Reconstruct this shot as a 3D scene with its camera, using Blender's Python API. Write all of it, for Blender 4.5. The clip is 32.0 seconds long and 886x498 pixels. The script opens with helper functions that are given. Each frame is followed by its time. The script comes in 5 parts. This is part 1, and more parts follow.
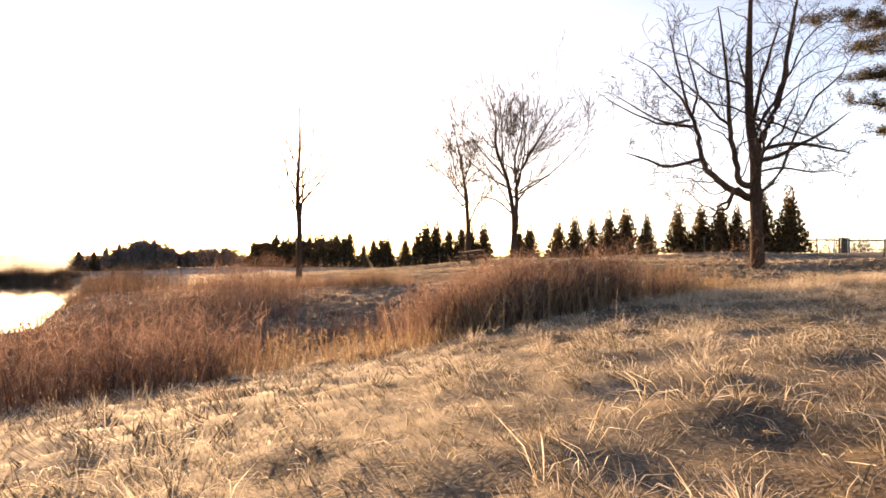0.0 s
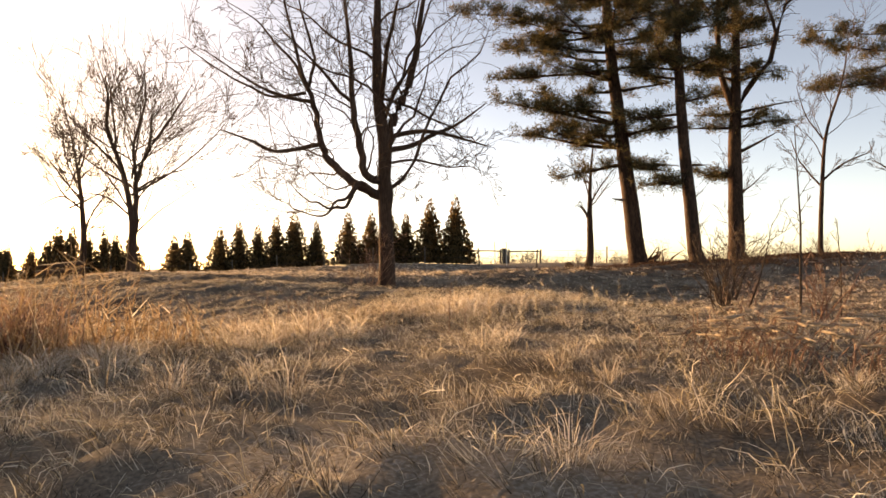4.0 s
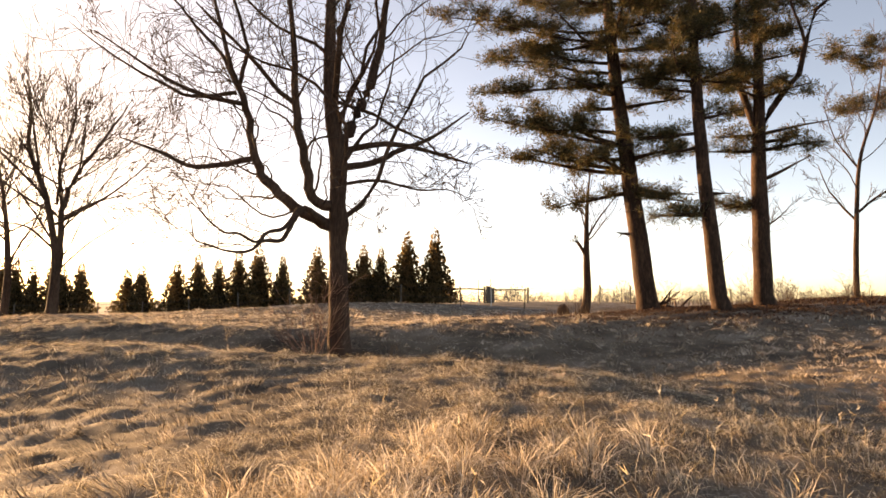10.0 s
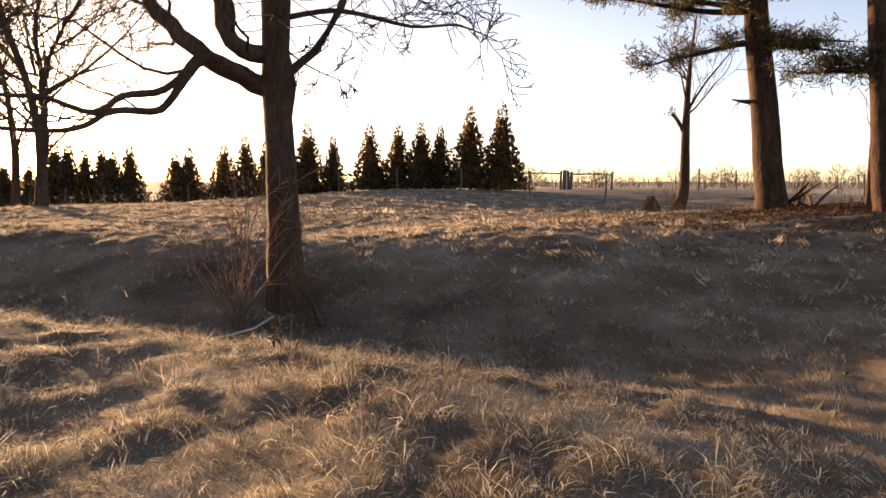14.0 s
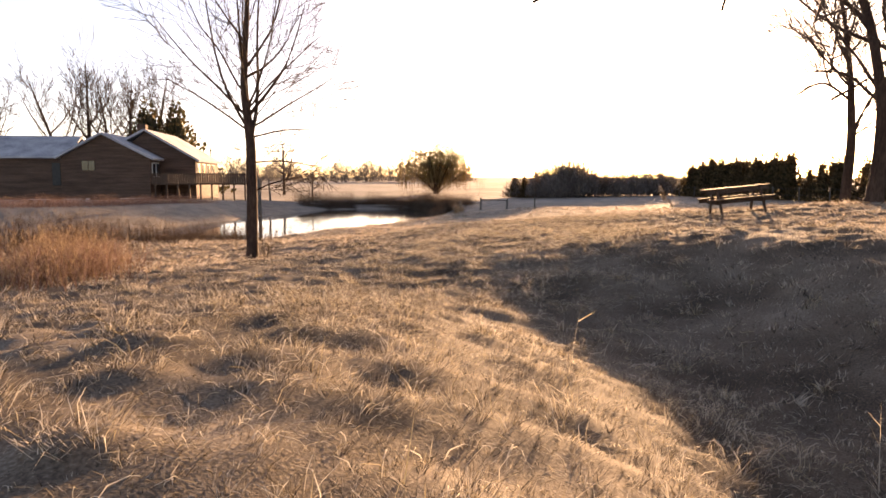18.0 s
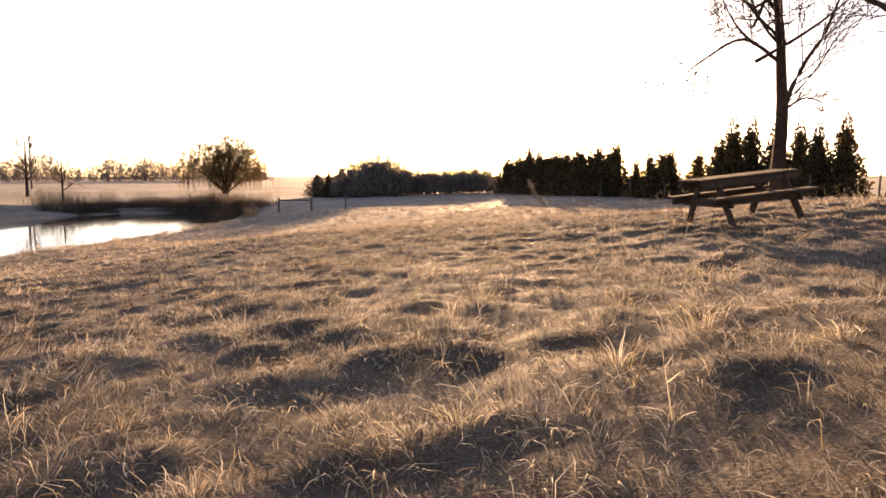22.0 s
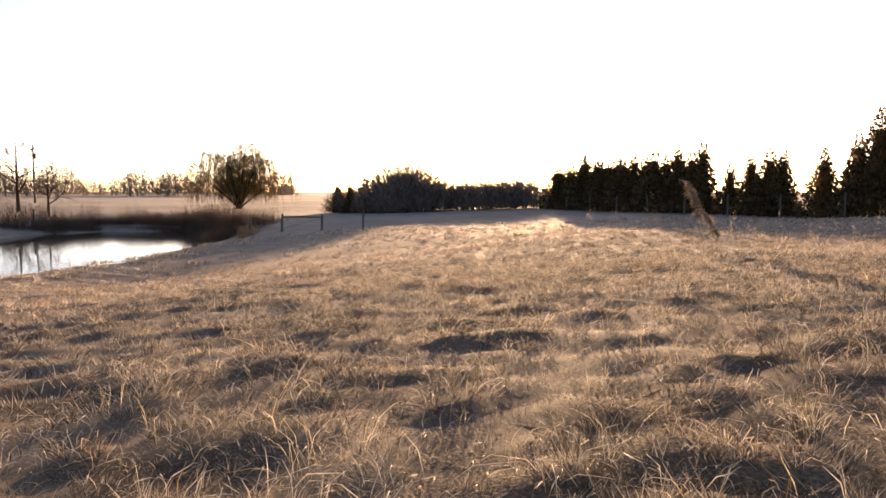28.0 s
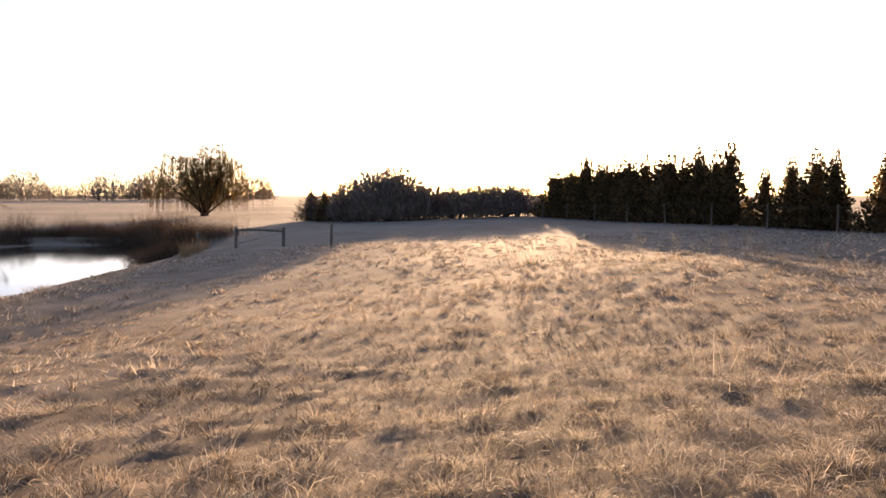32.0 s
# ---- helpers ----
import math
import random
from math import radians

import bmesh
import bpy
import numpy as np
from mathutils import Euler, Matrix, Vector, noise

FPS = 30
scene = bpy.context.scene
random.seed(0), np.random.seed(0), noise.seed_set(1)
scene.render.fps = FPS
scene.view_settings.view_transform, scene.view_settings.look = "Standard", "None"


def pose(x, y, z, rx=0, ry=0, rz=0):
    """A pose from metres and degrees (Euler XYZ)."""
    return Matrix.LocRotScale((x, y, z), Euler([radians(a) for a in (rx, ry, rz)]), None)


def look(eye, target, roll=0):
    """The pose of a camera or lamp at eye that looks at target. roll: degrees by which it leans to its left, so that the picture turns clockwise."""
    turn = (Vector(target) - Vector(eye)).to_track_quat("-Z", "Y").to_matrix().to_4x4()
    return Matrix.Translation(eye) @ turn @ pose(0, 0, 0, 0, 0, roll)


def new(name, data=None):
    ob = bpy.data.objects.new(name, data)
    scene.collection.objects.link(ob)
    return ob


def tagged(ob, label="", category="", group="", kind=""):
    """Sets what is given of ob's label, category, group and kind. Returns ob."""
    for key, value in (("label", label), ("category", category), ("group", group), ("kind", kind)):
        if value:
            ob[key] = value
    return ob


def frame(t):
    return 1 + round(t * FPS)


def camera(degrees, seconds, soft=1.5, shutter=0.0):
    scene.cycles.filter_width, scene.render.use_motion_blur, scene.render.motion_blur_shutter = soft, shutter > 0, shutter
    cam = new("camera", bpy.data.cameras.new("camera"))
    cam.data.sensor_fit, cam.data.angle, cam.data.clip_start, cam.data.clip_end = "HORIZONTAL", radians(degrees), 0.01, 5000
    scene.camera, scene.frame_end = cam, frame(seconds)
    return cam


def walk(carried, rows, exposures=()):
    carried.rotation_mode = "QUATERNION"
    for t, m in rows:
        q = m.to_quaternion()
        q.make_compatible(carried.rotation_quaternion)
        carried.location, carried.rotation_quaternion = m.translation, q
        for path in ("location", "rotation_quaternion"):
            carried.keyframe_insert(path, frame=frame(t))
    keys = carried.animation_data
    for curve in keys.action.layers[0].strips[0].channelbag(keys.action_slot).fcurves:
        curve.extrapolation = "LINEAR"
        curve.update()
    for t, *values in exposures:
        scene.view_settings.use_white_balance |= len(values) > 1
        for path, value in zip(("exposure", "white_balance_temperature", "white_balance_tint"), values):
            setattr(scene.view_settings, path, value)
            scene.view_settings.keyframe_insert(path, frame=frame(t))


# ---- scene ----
cam = camera(65.1, 32.0, soft=1.6)
PATH = [
    (0, (0.646, 0.581, 1.442), (0.612, 2.58, 1.461), 0.1),
    (0.5, (0.857, 1.111, 1.423), (1.089, 3.097, 1.453), 0.0),
    (1, (1.073, 1.823, 1.427), (1.592, 3.754, 1.462), 0.1),
    (1.5, (1.335, 2.713, 1.44), (2.019, 4.592, 1.477), 0.1),
    (2, (1.846, 3.728, 1.44), (2.594, 5.583, 1.48), -0.2),
    (2.5, (2.654, 4.581, 1.453), (3.427, 6.425, 1.495), -0.2),
    (3, (3.642, 5.352, 1.447), (4.415, 7.196, 1.489), -0.3),
    (3.5, (4.523, 5.975, 1.422), (5.299, 7.818, 1.469), -0.3),
    (4, (5.203, 6.469, 1.436), (5.978, 8.312, 1.489), -0.3),
    (4.5, (5.412, 6.676, 1.466), (6.191, 8.518, 1.523), -0.3),
    (6.5, (5.701, 7.355, 1.483), (6.48, 9.195, 1.579), -0.2),
    (7, (5.711, 7.346, 1.527), (6.488, 9.185, 1.632), -0.1),
    (7.5, (5.746, 7.486, 1.691), (6.522, 9.326, 1.807), -0.1),
    (8, (5.85, 7.787, 1.749), (6.625, 9.626, 1.873), -0.0),
    (8.5, (6.059, 8.318, 1.752), (6.836, 10.156, 1.882), -0.0),
    (9, (6.358, 9.1, 1.77), (7.143, 10.935, 1.908), -0.0),
    (9.5, (6.774, 9.853, 1.809), (7.575, 11.679, 1.953), 0.0),
    (10, (7.253, 10.546, 1.838), (8.071, 12.365, 1.988), 0.0),
    (10.5, (7.839, 11.188, 1.864), (8.685, 12.994, 2.015), -0.0),
    (11, (8.382, 11.806, 1.855), (9.255, 13.601, 1.982), 0.0),
    (11.5, (8.898, 12.383, 1.823), (9.774, 14.18, 1.876), -0.1),
    (12, (9.282, 12.916, 1.842), (10.159, 14.711, 1.751), 0.0),
    (12.5, (9.62, 13.377, 1.831), (10.494, 15.165, 1.632), 0.1),
    (13, (9.925, 13.859, 1.954), (10.8, 15.646, 1.754), -0.0),
    (13.5, (10.323, 14.593, 2.195), (11.14, 16.408, 1.998), -0.0),
    (14, (10.807, 15.55, 2.227), (11.389, 17.454, 2.032), 0.1),
    (14.5, (11.336, 16.219, 2.195), (11.378, 18.208, 1.989), 0.2),
    (15, (11.738, 17.096, 2.171), (11.198, 19.011, 1.97), -0.1),
    (15.5, (11.943, 18.211, 2.209), (10.989, 19.956, 1.997), -0.1),
    (17.5, (10.629, 20.655, 1.942), (9.217, 22.056, 1.735), 0.0),
    (18, (9.55, 21.624, 1.968), (8.139, 23.026, 1.762), 0.1),
    (18.5, (8.561, 22.55, 1.94), (7.149, 23.951, 1.733), -0.0),
    (19, (7.539, 23.524, 1.889), (6.135, 24.933, 1.682), 0.0),
    (19.5, (6.584, 24.498, 1.798), (5.276, 25.997, 1.591), -0.0),
    (20, (5.776, 25.463, 1.8), (4.581, 27.053, 1.592), -0.1),
    (20.5, (4.99, 26.329, 1.712), (3.884, 27.982, 1.506), 0.0),
    (21, (4.211, 27.115, 1.7), (3.19, 28.822, 1.491), -0.1),
    (21.5, (3.494, 28.061, 1.669), (2.502, 29.786, 1.46), -0.1),
    (22, (2.8, 29.066, 1.699), (1.843, 30.809, 1.49), -0.1),
    (22.5, (2.186, 30.038, 1.667), (1.294, 31.816, 1.459), -0.1),
    (23, (1.619, 30.756, 1.696), (0.772, 32.556, 1.489), -0.1),
    (23.5, (1.041, 31.446, 1.715), (0.203, 33.25, 1.507), -0.1),
    (24, (0.525, 32.288, 1.746), (-0.313, 34.092, 1.538), -0.1),
    (24.5, (0.047, 33.098, 1.703), (-0.792, 34.901, 1.498), -0.1),
    (25, (-0.316, 33.769, 1.625), (-1.155, 35.573, 1.424), -0.2),
    (25.5, (-0.728, 34.34, 1.623), (-1.594, 36.132, 1.426), -0.2),
    (26, (-1.217, 35.061, 1.6), (-2.227, 36.776, 1.409), -0.1),
    (26.5, (-1.622, 35.798, 1.536), (-2.648, 37.505, 1.352), -0.0),
    (28.5, (-3.677, 38.952, 1.389), (-4.718, 40.652, 1.233), 0.0),
    (29, (-4.135, 39.634, 1.36), (-5.185, 41.329, 1.212), 0.0),
    (29.5, (-4.62, 40.444, 1.294), (-5.668, 42.142, 1.159), -0.1),
    (30, (-5.063, 41.156, 1.337), (-6.109, 42.856, 1.212), -0.1),
    (30.5, (-5.536, 41.843, 1.329), (-6.567, 43.553, 1.216), -0.2),
    (31, (-6.039, 42.652, 1.317), (-7.043, 44.38, 1.214), -0.2),
    (31.5, (-6.473, 43.376, 1.319), (-7.47, 45.106, 1.218), -0.1),
    (32, (-6.843, 43.994, 1.657), (-7.835, 45.723, 1.503), 0.0),
]
walk(cam, [(t, look(eye, target, roll)) for t, eye, target, roll in PATH], exposures=[(0.0, 2.15, 8000, 23), (2.0, 1.8, 9200, 22), (9.0, 2.1, 9300, 23), (11.0, 2.05, 8900, 23), (12.8, 1.7, 8400, 23), (15.0, 2.1, 8100, 26), (19.0, 2.0, 7900, 28), (22.8, 1.75, 7500, 27), (25.0, 1.62, 7200, 25), (32.0, 1.65, 7100, 25)])

# ---- world, sun ----
SUN_AZ, SUN_EL = 24.4, 6.0            # degrees left of +y, degrees above the horizon
SUN_DIR = Vector((-math.sin(radians(SUN_AZ)) * math.cos(radians(SUN_EL)),
                  math.cos(radians(SUN_AZ)) * math.cos(radians(SUN_EL)), math.sin(radians(SUN_EL))))
world = bpy.data.worlds.new("world")
scene.world = world
world.use_nodes = True
wn = world.node_tree.nodes
sky = wn.new("ShaderNodeTexSky")
sky.sky_type = 'NISHITA'
sky.sun_disc = False
sky.sun_elevation = radians(SUN_EL)
sky.sun_rotation = radians(-SUN_AZ)
sky.air_density, sky.dust_density, sky.ozone_density = 0.5, 0.6, 0.5
wn["Background"].inputs["Strength"].default_value = 0.108
world.node_tree.links.new(sky.outputs[0], wn["Background"].inputs["Color"])
sun_data = bpy.data.lights.new("sun", 'SUN')
sun_data.energy, sun_data.angle, sun_data.color = 5.4, radians(0.6), (1.0, 0.71, 0.41)
sun = new("sun", sun_data)
sun.matrix_world = look(SUN_DIR * 100, (0, 0, 0))


# ---- materials ----
def material(name, colors, scale=4.0, fine=40.0, rough=0.85, bump=0.3, stretch=(1, 1, 1), spec=0.3,
             per_piece=0.0, translucent=0.0, metallic=0.0):
    """Two scales of noise over a ramp of colours, with a fine bump; per_piece varies the value from island to island."""
    m = bpy.data.materials.new(name)
    m.use_nodes = True
    nt, n = m.node_tree, m.node_tree.nodes
    L = nt.links.new
    b = n["Principled BSDF"]
    tc, mp = n.new("ShaderNodeTexCoord"), n.new("ShaderNodeMapping")
    mp.inputs["Scale"].default_value = stretch
    L(tc.outputs["Object"], mp.inputs["Vector"])
    big, small = n.new("ShaderNodeTexNoise"), n.new("ShaderNodeTexNoise")
    for node, s, d in ((big, scale, 4.0), (small, fine, 3.0)):
        node.inputs["Scale"].default_value, node.inputs["Detail"].default_value = s, d
        L(mp.outputs[0], node.inputs["Vector"])
    mix = n.new("ShaderNodeMath")
    mix.operation = 'MULTIPLY_ADD'
    mix.inputs[1].default_value = 0.45
    L(small.outputs[0], mix.inputs[0])
    half = n.new("ShaderNodeMath")
    half.operation = 'MULTIPLY'
    half.inputs[1].default_value = 0.55
    L(big.outputs[0], half.inputs[0])
    L(half.outputs[0], mix.inputs[2])
    value = mix.outputs[0]
    if per_piece:
        geo = n.new("ShaderNodeNewGeometry")
        add = n.new("ShaderNodeMath")
        add.operation = 'MULTIPLY_ADD'
        add.inputs[1].default_value = per_piece
        L(geo.outputs["Random Per Island"], add.inputs[0])
        off = n.new("ShaderNodeMath")
        off.operation = 'SUBTRACT'
        off.inputs[1].default_value = per_piece * 0.5
        L(value, off.inputs[0])
        L(off.outputs[0], add.inputs[2])
        value = add.outputs[0]
    ramp = n.new("ShaderNodeValToRGB")
    els = ramp.color_ramp.elements
    while len(els) < len(colors):
        els.new(0.5)
    for i, c in enumerate(colors):
        els[i].position = 0.3 + 0.4 * i / max(1, len(colors) - 1)
        els[i].color = (*c, 1)
    L(value, ramp.inputs[0])
    L(ramp.outputs[0], b.inputs["Base Color"])
    b.inputs["Roughness"].default_value = rough
    b.inputs["Specular IOR Level"].default_value = spec
    b.inputs["Metallic"].default_value = metallic
    if bump:
        bn = n.new("ShaderNodeBump")
        bn.inputs["Strength"].default_value = bump
        bn.inputs["Distance"].default_value = 0.02
        L(small.outputs[0], bn.inputs["Height"])
        L(bn.outputs[0], b.inputs["Normal"])
    if translucent:
        tr, ms = n.new("ShaderNodeBsdfTranslucent"), n.new("ShaderNodeMixShader")
        L(ramp.outputs[0], tr.inputs["Color"])
        ms.inputs[0].default_value = translucent
        L(b.outputs[0], ms.inputs[1])
        L(tr.outputs[0], ms.inputs[2])
        L(ms.outputs[0], n["Material Output"].inputs["Surface"])
    return m


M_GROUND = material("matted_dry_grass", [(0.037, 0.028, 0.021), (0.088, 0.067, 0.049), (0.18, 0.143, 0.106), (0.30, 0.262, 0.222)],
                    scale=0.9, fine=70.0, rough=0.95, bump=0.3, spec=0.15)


def frost_and_haze_meadows(mat, colour):
    """Hoar frost and painted distance haze on the open meadows round the pasture, in drifts."""
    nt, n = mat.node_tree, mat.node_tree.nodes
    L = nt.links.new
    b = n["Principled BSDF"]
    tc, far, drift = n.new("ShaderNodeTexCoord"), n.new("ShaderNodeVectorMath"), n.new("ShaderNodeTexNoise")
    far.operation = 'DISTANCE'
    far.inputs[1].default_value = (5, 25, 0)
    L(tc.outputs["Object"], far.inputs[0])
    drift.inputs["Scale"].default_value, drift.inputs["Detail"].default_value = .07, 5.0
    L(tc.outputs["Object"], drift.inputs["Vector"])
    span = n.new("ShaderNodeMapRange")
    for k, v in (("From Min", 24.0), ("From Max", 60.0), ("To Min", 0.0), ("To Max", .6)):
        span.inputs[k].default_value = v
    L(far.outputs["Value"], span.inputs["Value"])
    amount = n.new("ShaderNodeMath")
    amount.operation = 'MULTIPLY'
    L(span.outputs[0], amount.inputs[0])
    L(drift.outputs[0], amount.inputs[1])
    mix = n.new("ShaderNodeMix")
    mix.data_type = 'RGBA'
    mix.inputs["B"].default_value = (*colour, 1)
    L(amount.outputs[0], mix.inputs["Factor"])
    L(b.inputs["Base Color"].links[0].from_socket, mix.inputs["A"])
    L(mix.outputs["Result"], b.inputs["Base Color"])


frost_and_haze_meadows(M_GROUND, (.62, .56, .49))
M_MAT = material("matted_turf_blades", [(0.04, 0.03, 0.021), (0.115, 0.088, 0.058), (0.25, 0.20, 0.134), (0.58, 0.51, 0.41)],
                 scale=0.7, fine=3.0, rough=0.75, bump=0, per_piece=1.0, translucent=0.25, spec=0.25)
M_STRAW = material("frosted_straw", [(0.10, 0.075, 0.042), (0.32, 0.255, 0.15), (0.55, 0.46, 0.30), (0.74, 0.67, 0.55)],
                   scale=0.7, fine=3.0, rough=0.7, bump=0, per_piece=0.85, translucent=0.40, spec=0.3)
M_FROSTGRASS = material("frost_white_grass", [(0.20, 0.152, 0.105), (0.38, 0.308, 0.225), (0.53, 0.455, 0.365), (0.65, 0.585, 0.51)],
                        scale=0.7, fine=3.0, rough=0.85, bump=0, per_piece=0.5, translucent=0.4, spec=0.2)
M_LITTER = material("russet_needle_litter", [(0.045, 0.024, 0.015), (0.10, 0.052, 0.032), (0.17, 0.095, 0.058)],
                    scale=0.8, fine=5.0, rough=0.9, bump=0, per_piece=0.5, spec=0.15)
M_DARKREED = material("dark_wet_reeds", [(0.06, 0.038, 0.026), (0.12, 0.08, 0.055), (0.22, 0.16, 0.11)],
                      scale=0.8, fine=6.0, rough=0.85, bump=0, per_piece=0.4, translucent=0.25, spec=0.2)
M_WEED = material("dead_weed_stems", [(0.105, 0.06, 0.045), (0.21, 0.128, 0.097), (0.35, 0.245, 0.20)],
                  scale=1.2, fine=6.0, rough=0.85, bump=0, per_piece=0.5, translucent=0.36, spec=0.2)
M_SEED = material("frosted_seed_heads", [(0.24, 0.185, 0.13), (0.38, 0.31, 0.235), (0.52, 0.46, 0.38)],
                  scale=3.0, fine=60.0, rough=0.95, bump=0.4, translucent=0.3, spec=0.1)
M_REED = material("pale_reeds", [(0.16, 0.10, 0.055), (0.32, 0.22, 0.13), (0.46, 0.36, 0.24)],
                  scale=0.8, fine=6.0, rough=0.85, bump=0, per_piece=0.4, translucent=0.35, spec=0.2)
M_BARK = material("dark_furrowed_bark", [(0.024, 0.014, 0.010), (0.062, 0.038, 0.027), (0.115, 0.075, 0.055)],
                  scale=3.0, fine=22.0, rough=0.95, bump=1.0, stretch=(1, 1, 0.25), spec=0.15)
M_PINEBARK = material("reddish_pine_bark", [(0.016, 0.010, 0.0075), (0.045, 0.027, 0.019), (0.09, 0.054, 0.036)],
                      scale=4.0, fine=16.0, rough=0.95, bump=1.0, stretch=(1, 1, 0.35), spec=0.15)
M_TWIG = material("bare_twigs", [(0.04, 0.027, 0.02), (0.08, 0.055, 0.04)], scale=3.0, fine=12.0, rough=0.9, bump=0, spec=0.2)
M_NEEDLE = material("pine_needles", [(0.034, 0.034, 0.014), (0.075, 0.064, 0.026), (0.13, 0.09, 0.036)],
                    scale=0.8, fine=5.0, rough=0.7, bump=0, per_piece=0.5, translucent=0.3, spec=0.3)
M_CEDAR = material("cedar_sprays", [(0.055, 0.043, 0.022), (0.11, 0.08, 0.04), (0.18, 0.125, 0.062)],
                   scale=0.9, fine=5.0, rough=0.8, bump=0, per_piece=0.5, translucent=0.68, spec=0.2)
M_WILLOW = material("golden_willow_twigs", [(0.19, 0.137, 0.06), (0.32, 0.24, 0.115)], scale=1.0, fine=6.0, rough=0.85, bump=0,
                    per_piece=0.4, translucent=0.7)
M_OLDWOOD = material("weathered_wood", [(0.035, 0.022, 0.015), (0.08, 0.05, 0.034), (0.13, 0.088, 0.062)],
                     scale=3.0, fine=30.0, rough=0.85, bump=0.5, stretch=(1, 12, 12), spec=0.25)
M_POST = material("grey_post_wood", [(0.06, 0.05, 0.04), (0.13, 0.11, 0.09), (0.21, 0.185, 0.155)],
                  scale=3.0, fine=26.0, rough=0.9, bump=0.6, stretch=(6, 6, 0.6), spec=0.2)
M_SIDING = material("brown_stained_siding", [(0.055, 0.032, 0.022), (0.10, 0.060, 0.042), (0.15, 0.095, 0.07)],
                    scale=1.0, fine=14.0, rough=0.85, bump=0.3, stretch=(0.4, 0.4, 4), spec=0.2)
M_ROOF = material("frosted_shingles", [(0.20, 0.20, 0.22), (0.36, 0.36, 0.38), (0.52, 0.52, 0.54)],
                  scale=0.8, fine=9.0, rough=0.9, bump=0.6, spec=0.2)
M_TRIMW = material("pale_trim_paint", [(0.45, 0.43, 0.40), (0.62, 0.60, 0.56)], scale=2.0, fine=20.0, rough=0.7, bump=0.1)
M_DARKMETAL = material("dark_metal", [(0.03, 0.03, 0.03), (0.07, 0.065, 0.06)], scale=5.0, fine=30.0, rough=0.55, bump=0.1, metallic=0.7)
M_FROSTSTICK = material("bleached_stick", [(0.40, 0.36, 0.32), (0.60, 0.56, 0.52)], scale=4.0, fine=25.0, rough=0.9, bump=0.5, stretch=(1, 6, 6))


def glass(name, color, rough):
    m = bpy.data.materials.new(name)
    m.use_nodes = True
    b = m.node_tree.nodes["Principled BSDF"]
    b.inputs["Base Color"].default_value = (*color, 1)
    b.inputs["Roughness"].default_value = rough
    return m


M_PANE = glass("dark_window_pane", (0.02, 0.025, 0.03), 0.05)
M_WATER = bpy.data.materials.new("still_pond_water")
M_WATER.use_nodes = True
_n, _l = M_WATER.node_tree.nodes, M_WATER.node_tree.links.new
_b = _n["Principled BSDF"]
_b.inputs["Base Color"].default_value = (0.05, 0.05, 0.045, 1)
_b.inputs["Roughness"].default_value = 0.06
_no, _bu = _n.new("ShaderNodeTexNoise"), _n.new("ShaderNodeBump")
_no.inputs["Scale"].default_value = 1.6
_bu.inputs["Strength"].default_value, _bu.inputs["Distance"].default_value = 0.12, 0.02
_l(_no.outputs[0], _bu.inputs["Height"])
_l(_bu.outputs[0], _b.inputs["Normal"])


# ---- mesh helpers ----
def mesh_data(name, verts, faces, mat, smooth=False):
    me = bpy.data.meshes.new(name)
    me.from_pydata(verts, [], faces)
    if mat:
        me.materials.append(mat)
    if smooth:
        me.polygons.foreach_set("use_smooth", [True] * len(me.polygons))
    me.update()
    return me


def tri_data(name, verts, tris, mat, smooth=False):
    """A mesh from numpy arrays of places and triangles."""
    me = bpy.data.meshes.new(name)
    me.vertices.add(len(verts))
    me.vertices.foreach_set("co", np.asarray(verts, np.float32).ravel())
    me.loops.add(tris.size)
    me.loops.foreach_set("vertex_index", tris.astype(np.int32).ravel())
    me.polygons.add(len(tris))
    me.polygons.foreach_set("loop_start", np.arange(0, tris.size, 3, dtype=np.int32))
    if smooth:
        me.polygons.foreach_set("use_smooth", np.ones(len(tris), bool))
    me.materials.append(mat)
    me.update(calc_edges=True)
    return me


def child(name, me, parent, m=None, label=""):
    ob = new(name, me)
    ob.parent = parent
    if m is not None:
        ob.matrix_local = m
    return tagged(ob, label)


def part(name, bm, mat, parent, label=""):
    me = bpy.data.meshes.new(name)
    bm.to_mesh(me)
    bm.free()
    me.materials.append(mat)
    return child(name, me, parent, None, label)


def thing(name, x, y, z, label, category, group="", kind="", rz=0.0):
    ob = new(name)
    ob.matrix_world = pose(x, y, z, 0, 0, rz)
    return tagged(ob, label, category, group, kind)


def box_bm(sx, sy, sz, m=None, bevel=0.006):
    bm = bmesh.new()
    bmesh.ops.create_cube(bm, size=1.0)
    bmesh.ops.scale(bm, vec=(sx, sy, sz), verts=bm.verts)
    if bevel:
        bmesh.ops.bevel(bm, geom=bm.edges[:], offset=bevel, segments=1, affect='EDGES')
    if m is not None:
        bmesh.ops.transform(bm, matrix=m, verts=bm.verts)
    return bm


def post_bm(radius, height, sides=10, top=0.85, wob=0.03, seed=1):
    """A round post with a worn, slightly crooked top."""
    rnd = random.Random(seed)
    bm = bmesh.new()
    rings = []
    for k in range(5):
        f = k / 4
        ring = []
        for i in range(sides):
            a = 2 * math.pi * i / sides
            r = radius * (1 + (top - 1) * f) * (1 + rnd.uniform(-0.08, 0.08))
            ring.append(bm.verts.new((r * math.cos(a) + wob * f * f, r * math.sin(a), height * f + (rnd.uniform(-0.02, 0.02) if k == 4 else 0))))
        rings.append(ring)
    for a, b in zip(rings, rings[1:]):
        for i in range(sides):
            bm.faces.new((a[i], a[(i + 1) % sides], b[(i + 1) % sides], b[i]))
    bm.faces.new(rings[-1])
    bm.faces.new(list(reversed(rings[0])))
    return bm


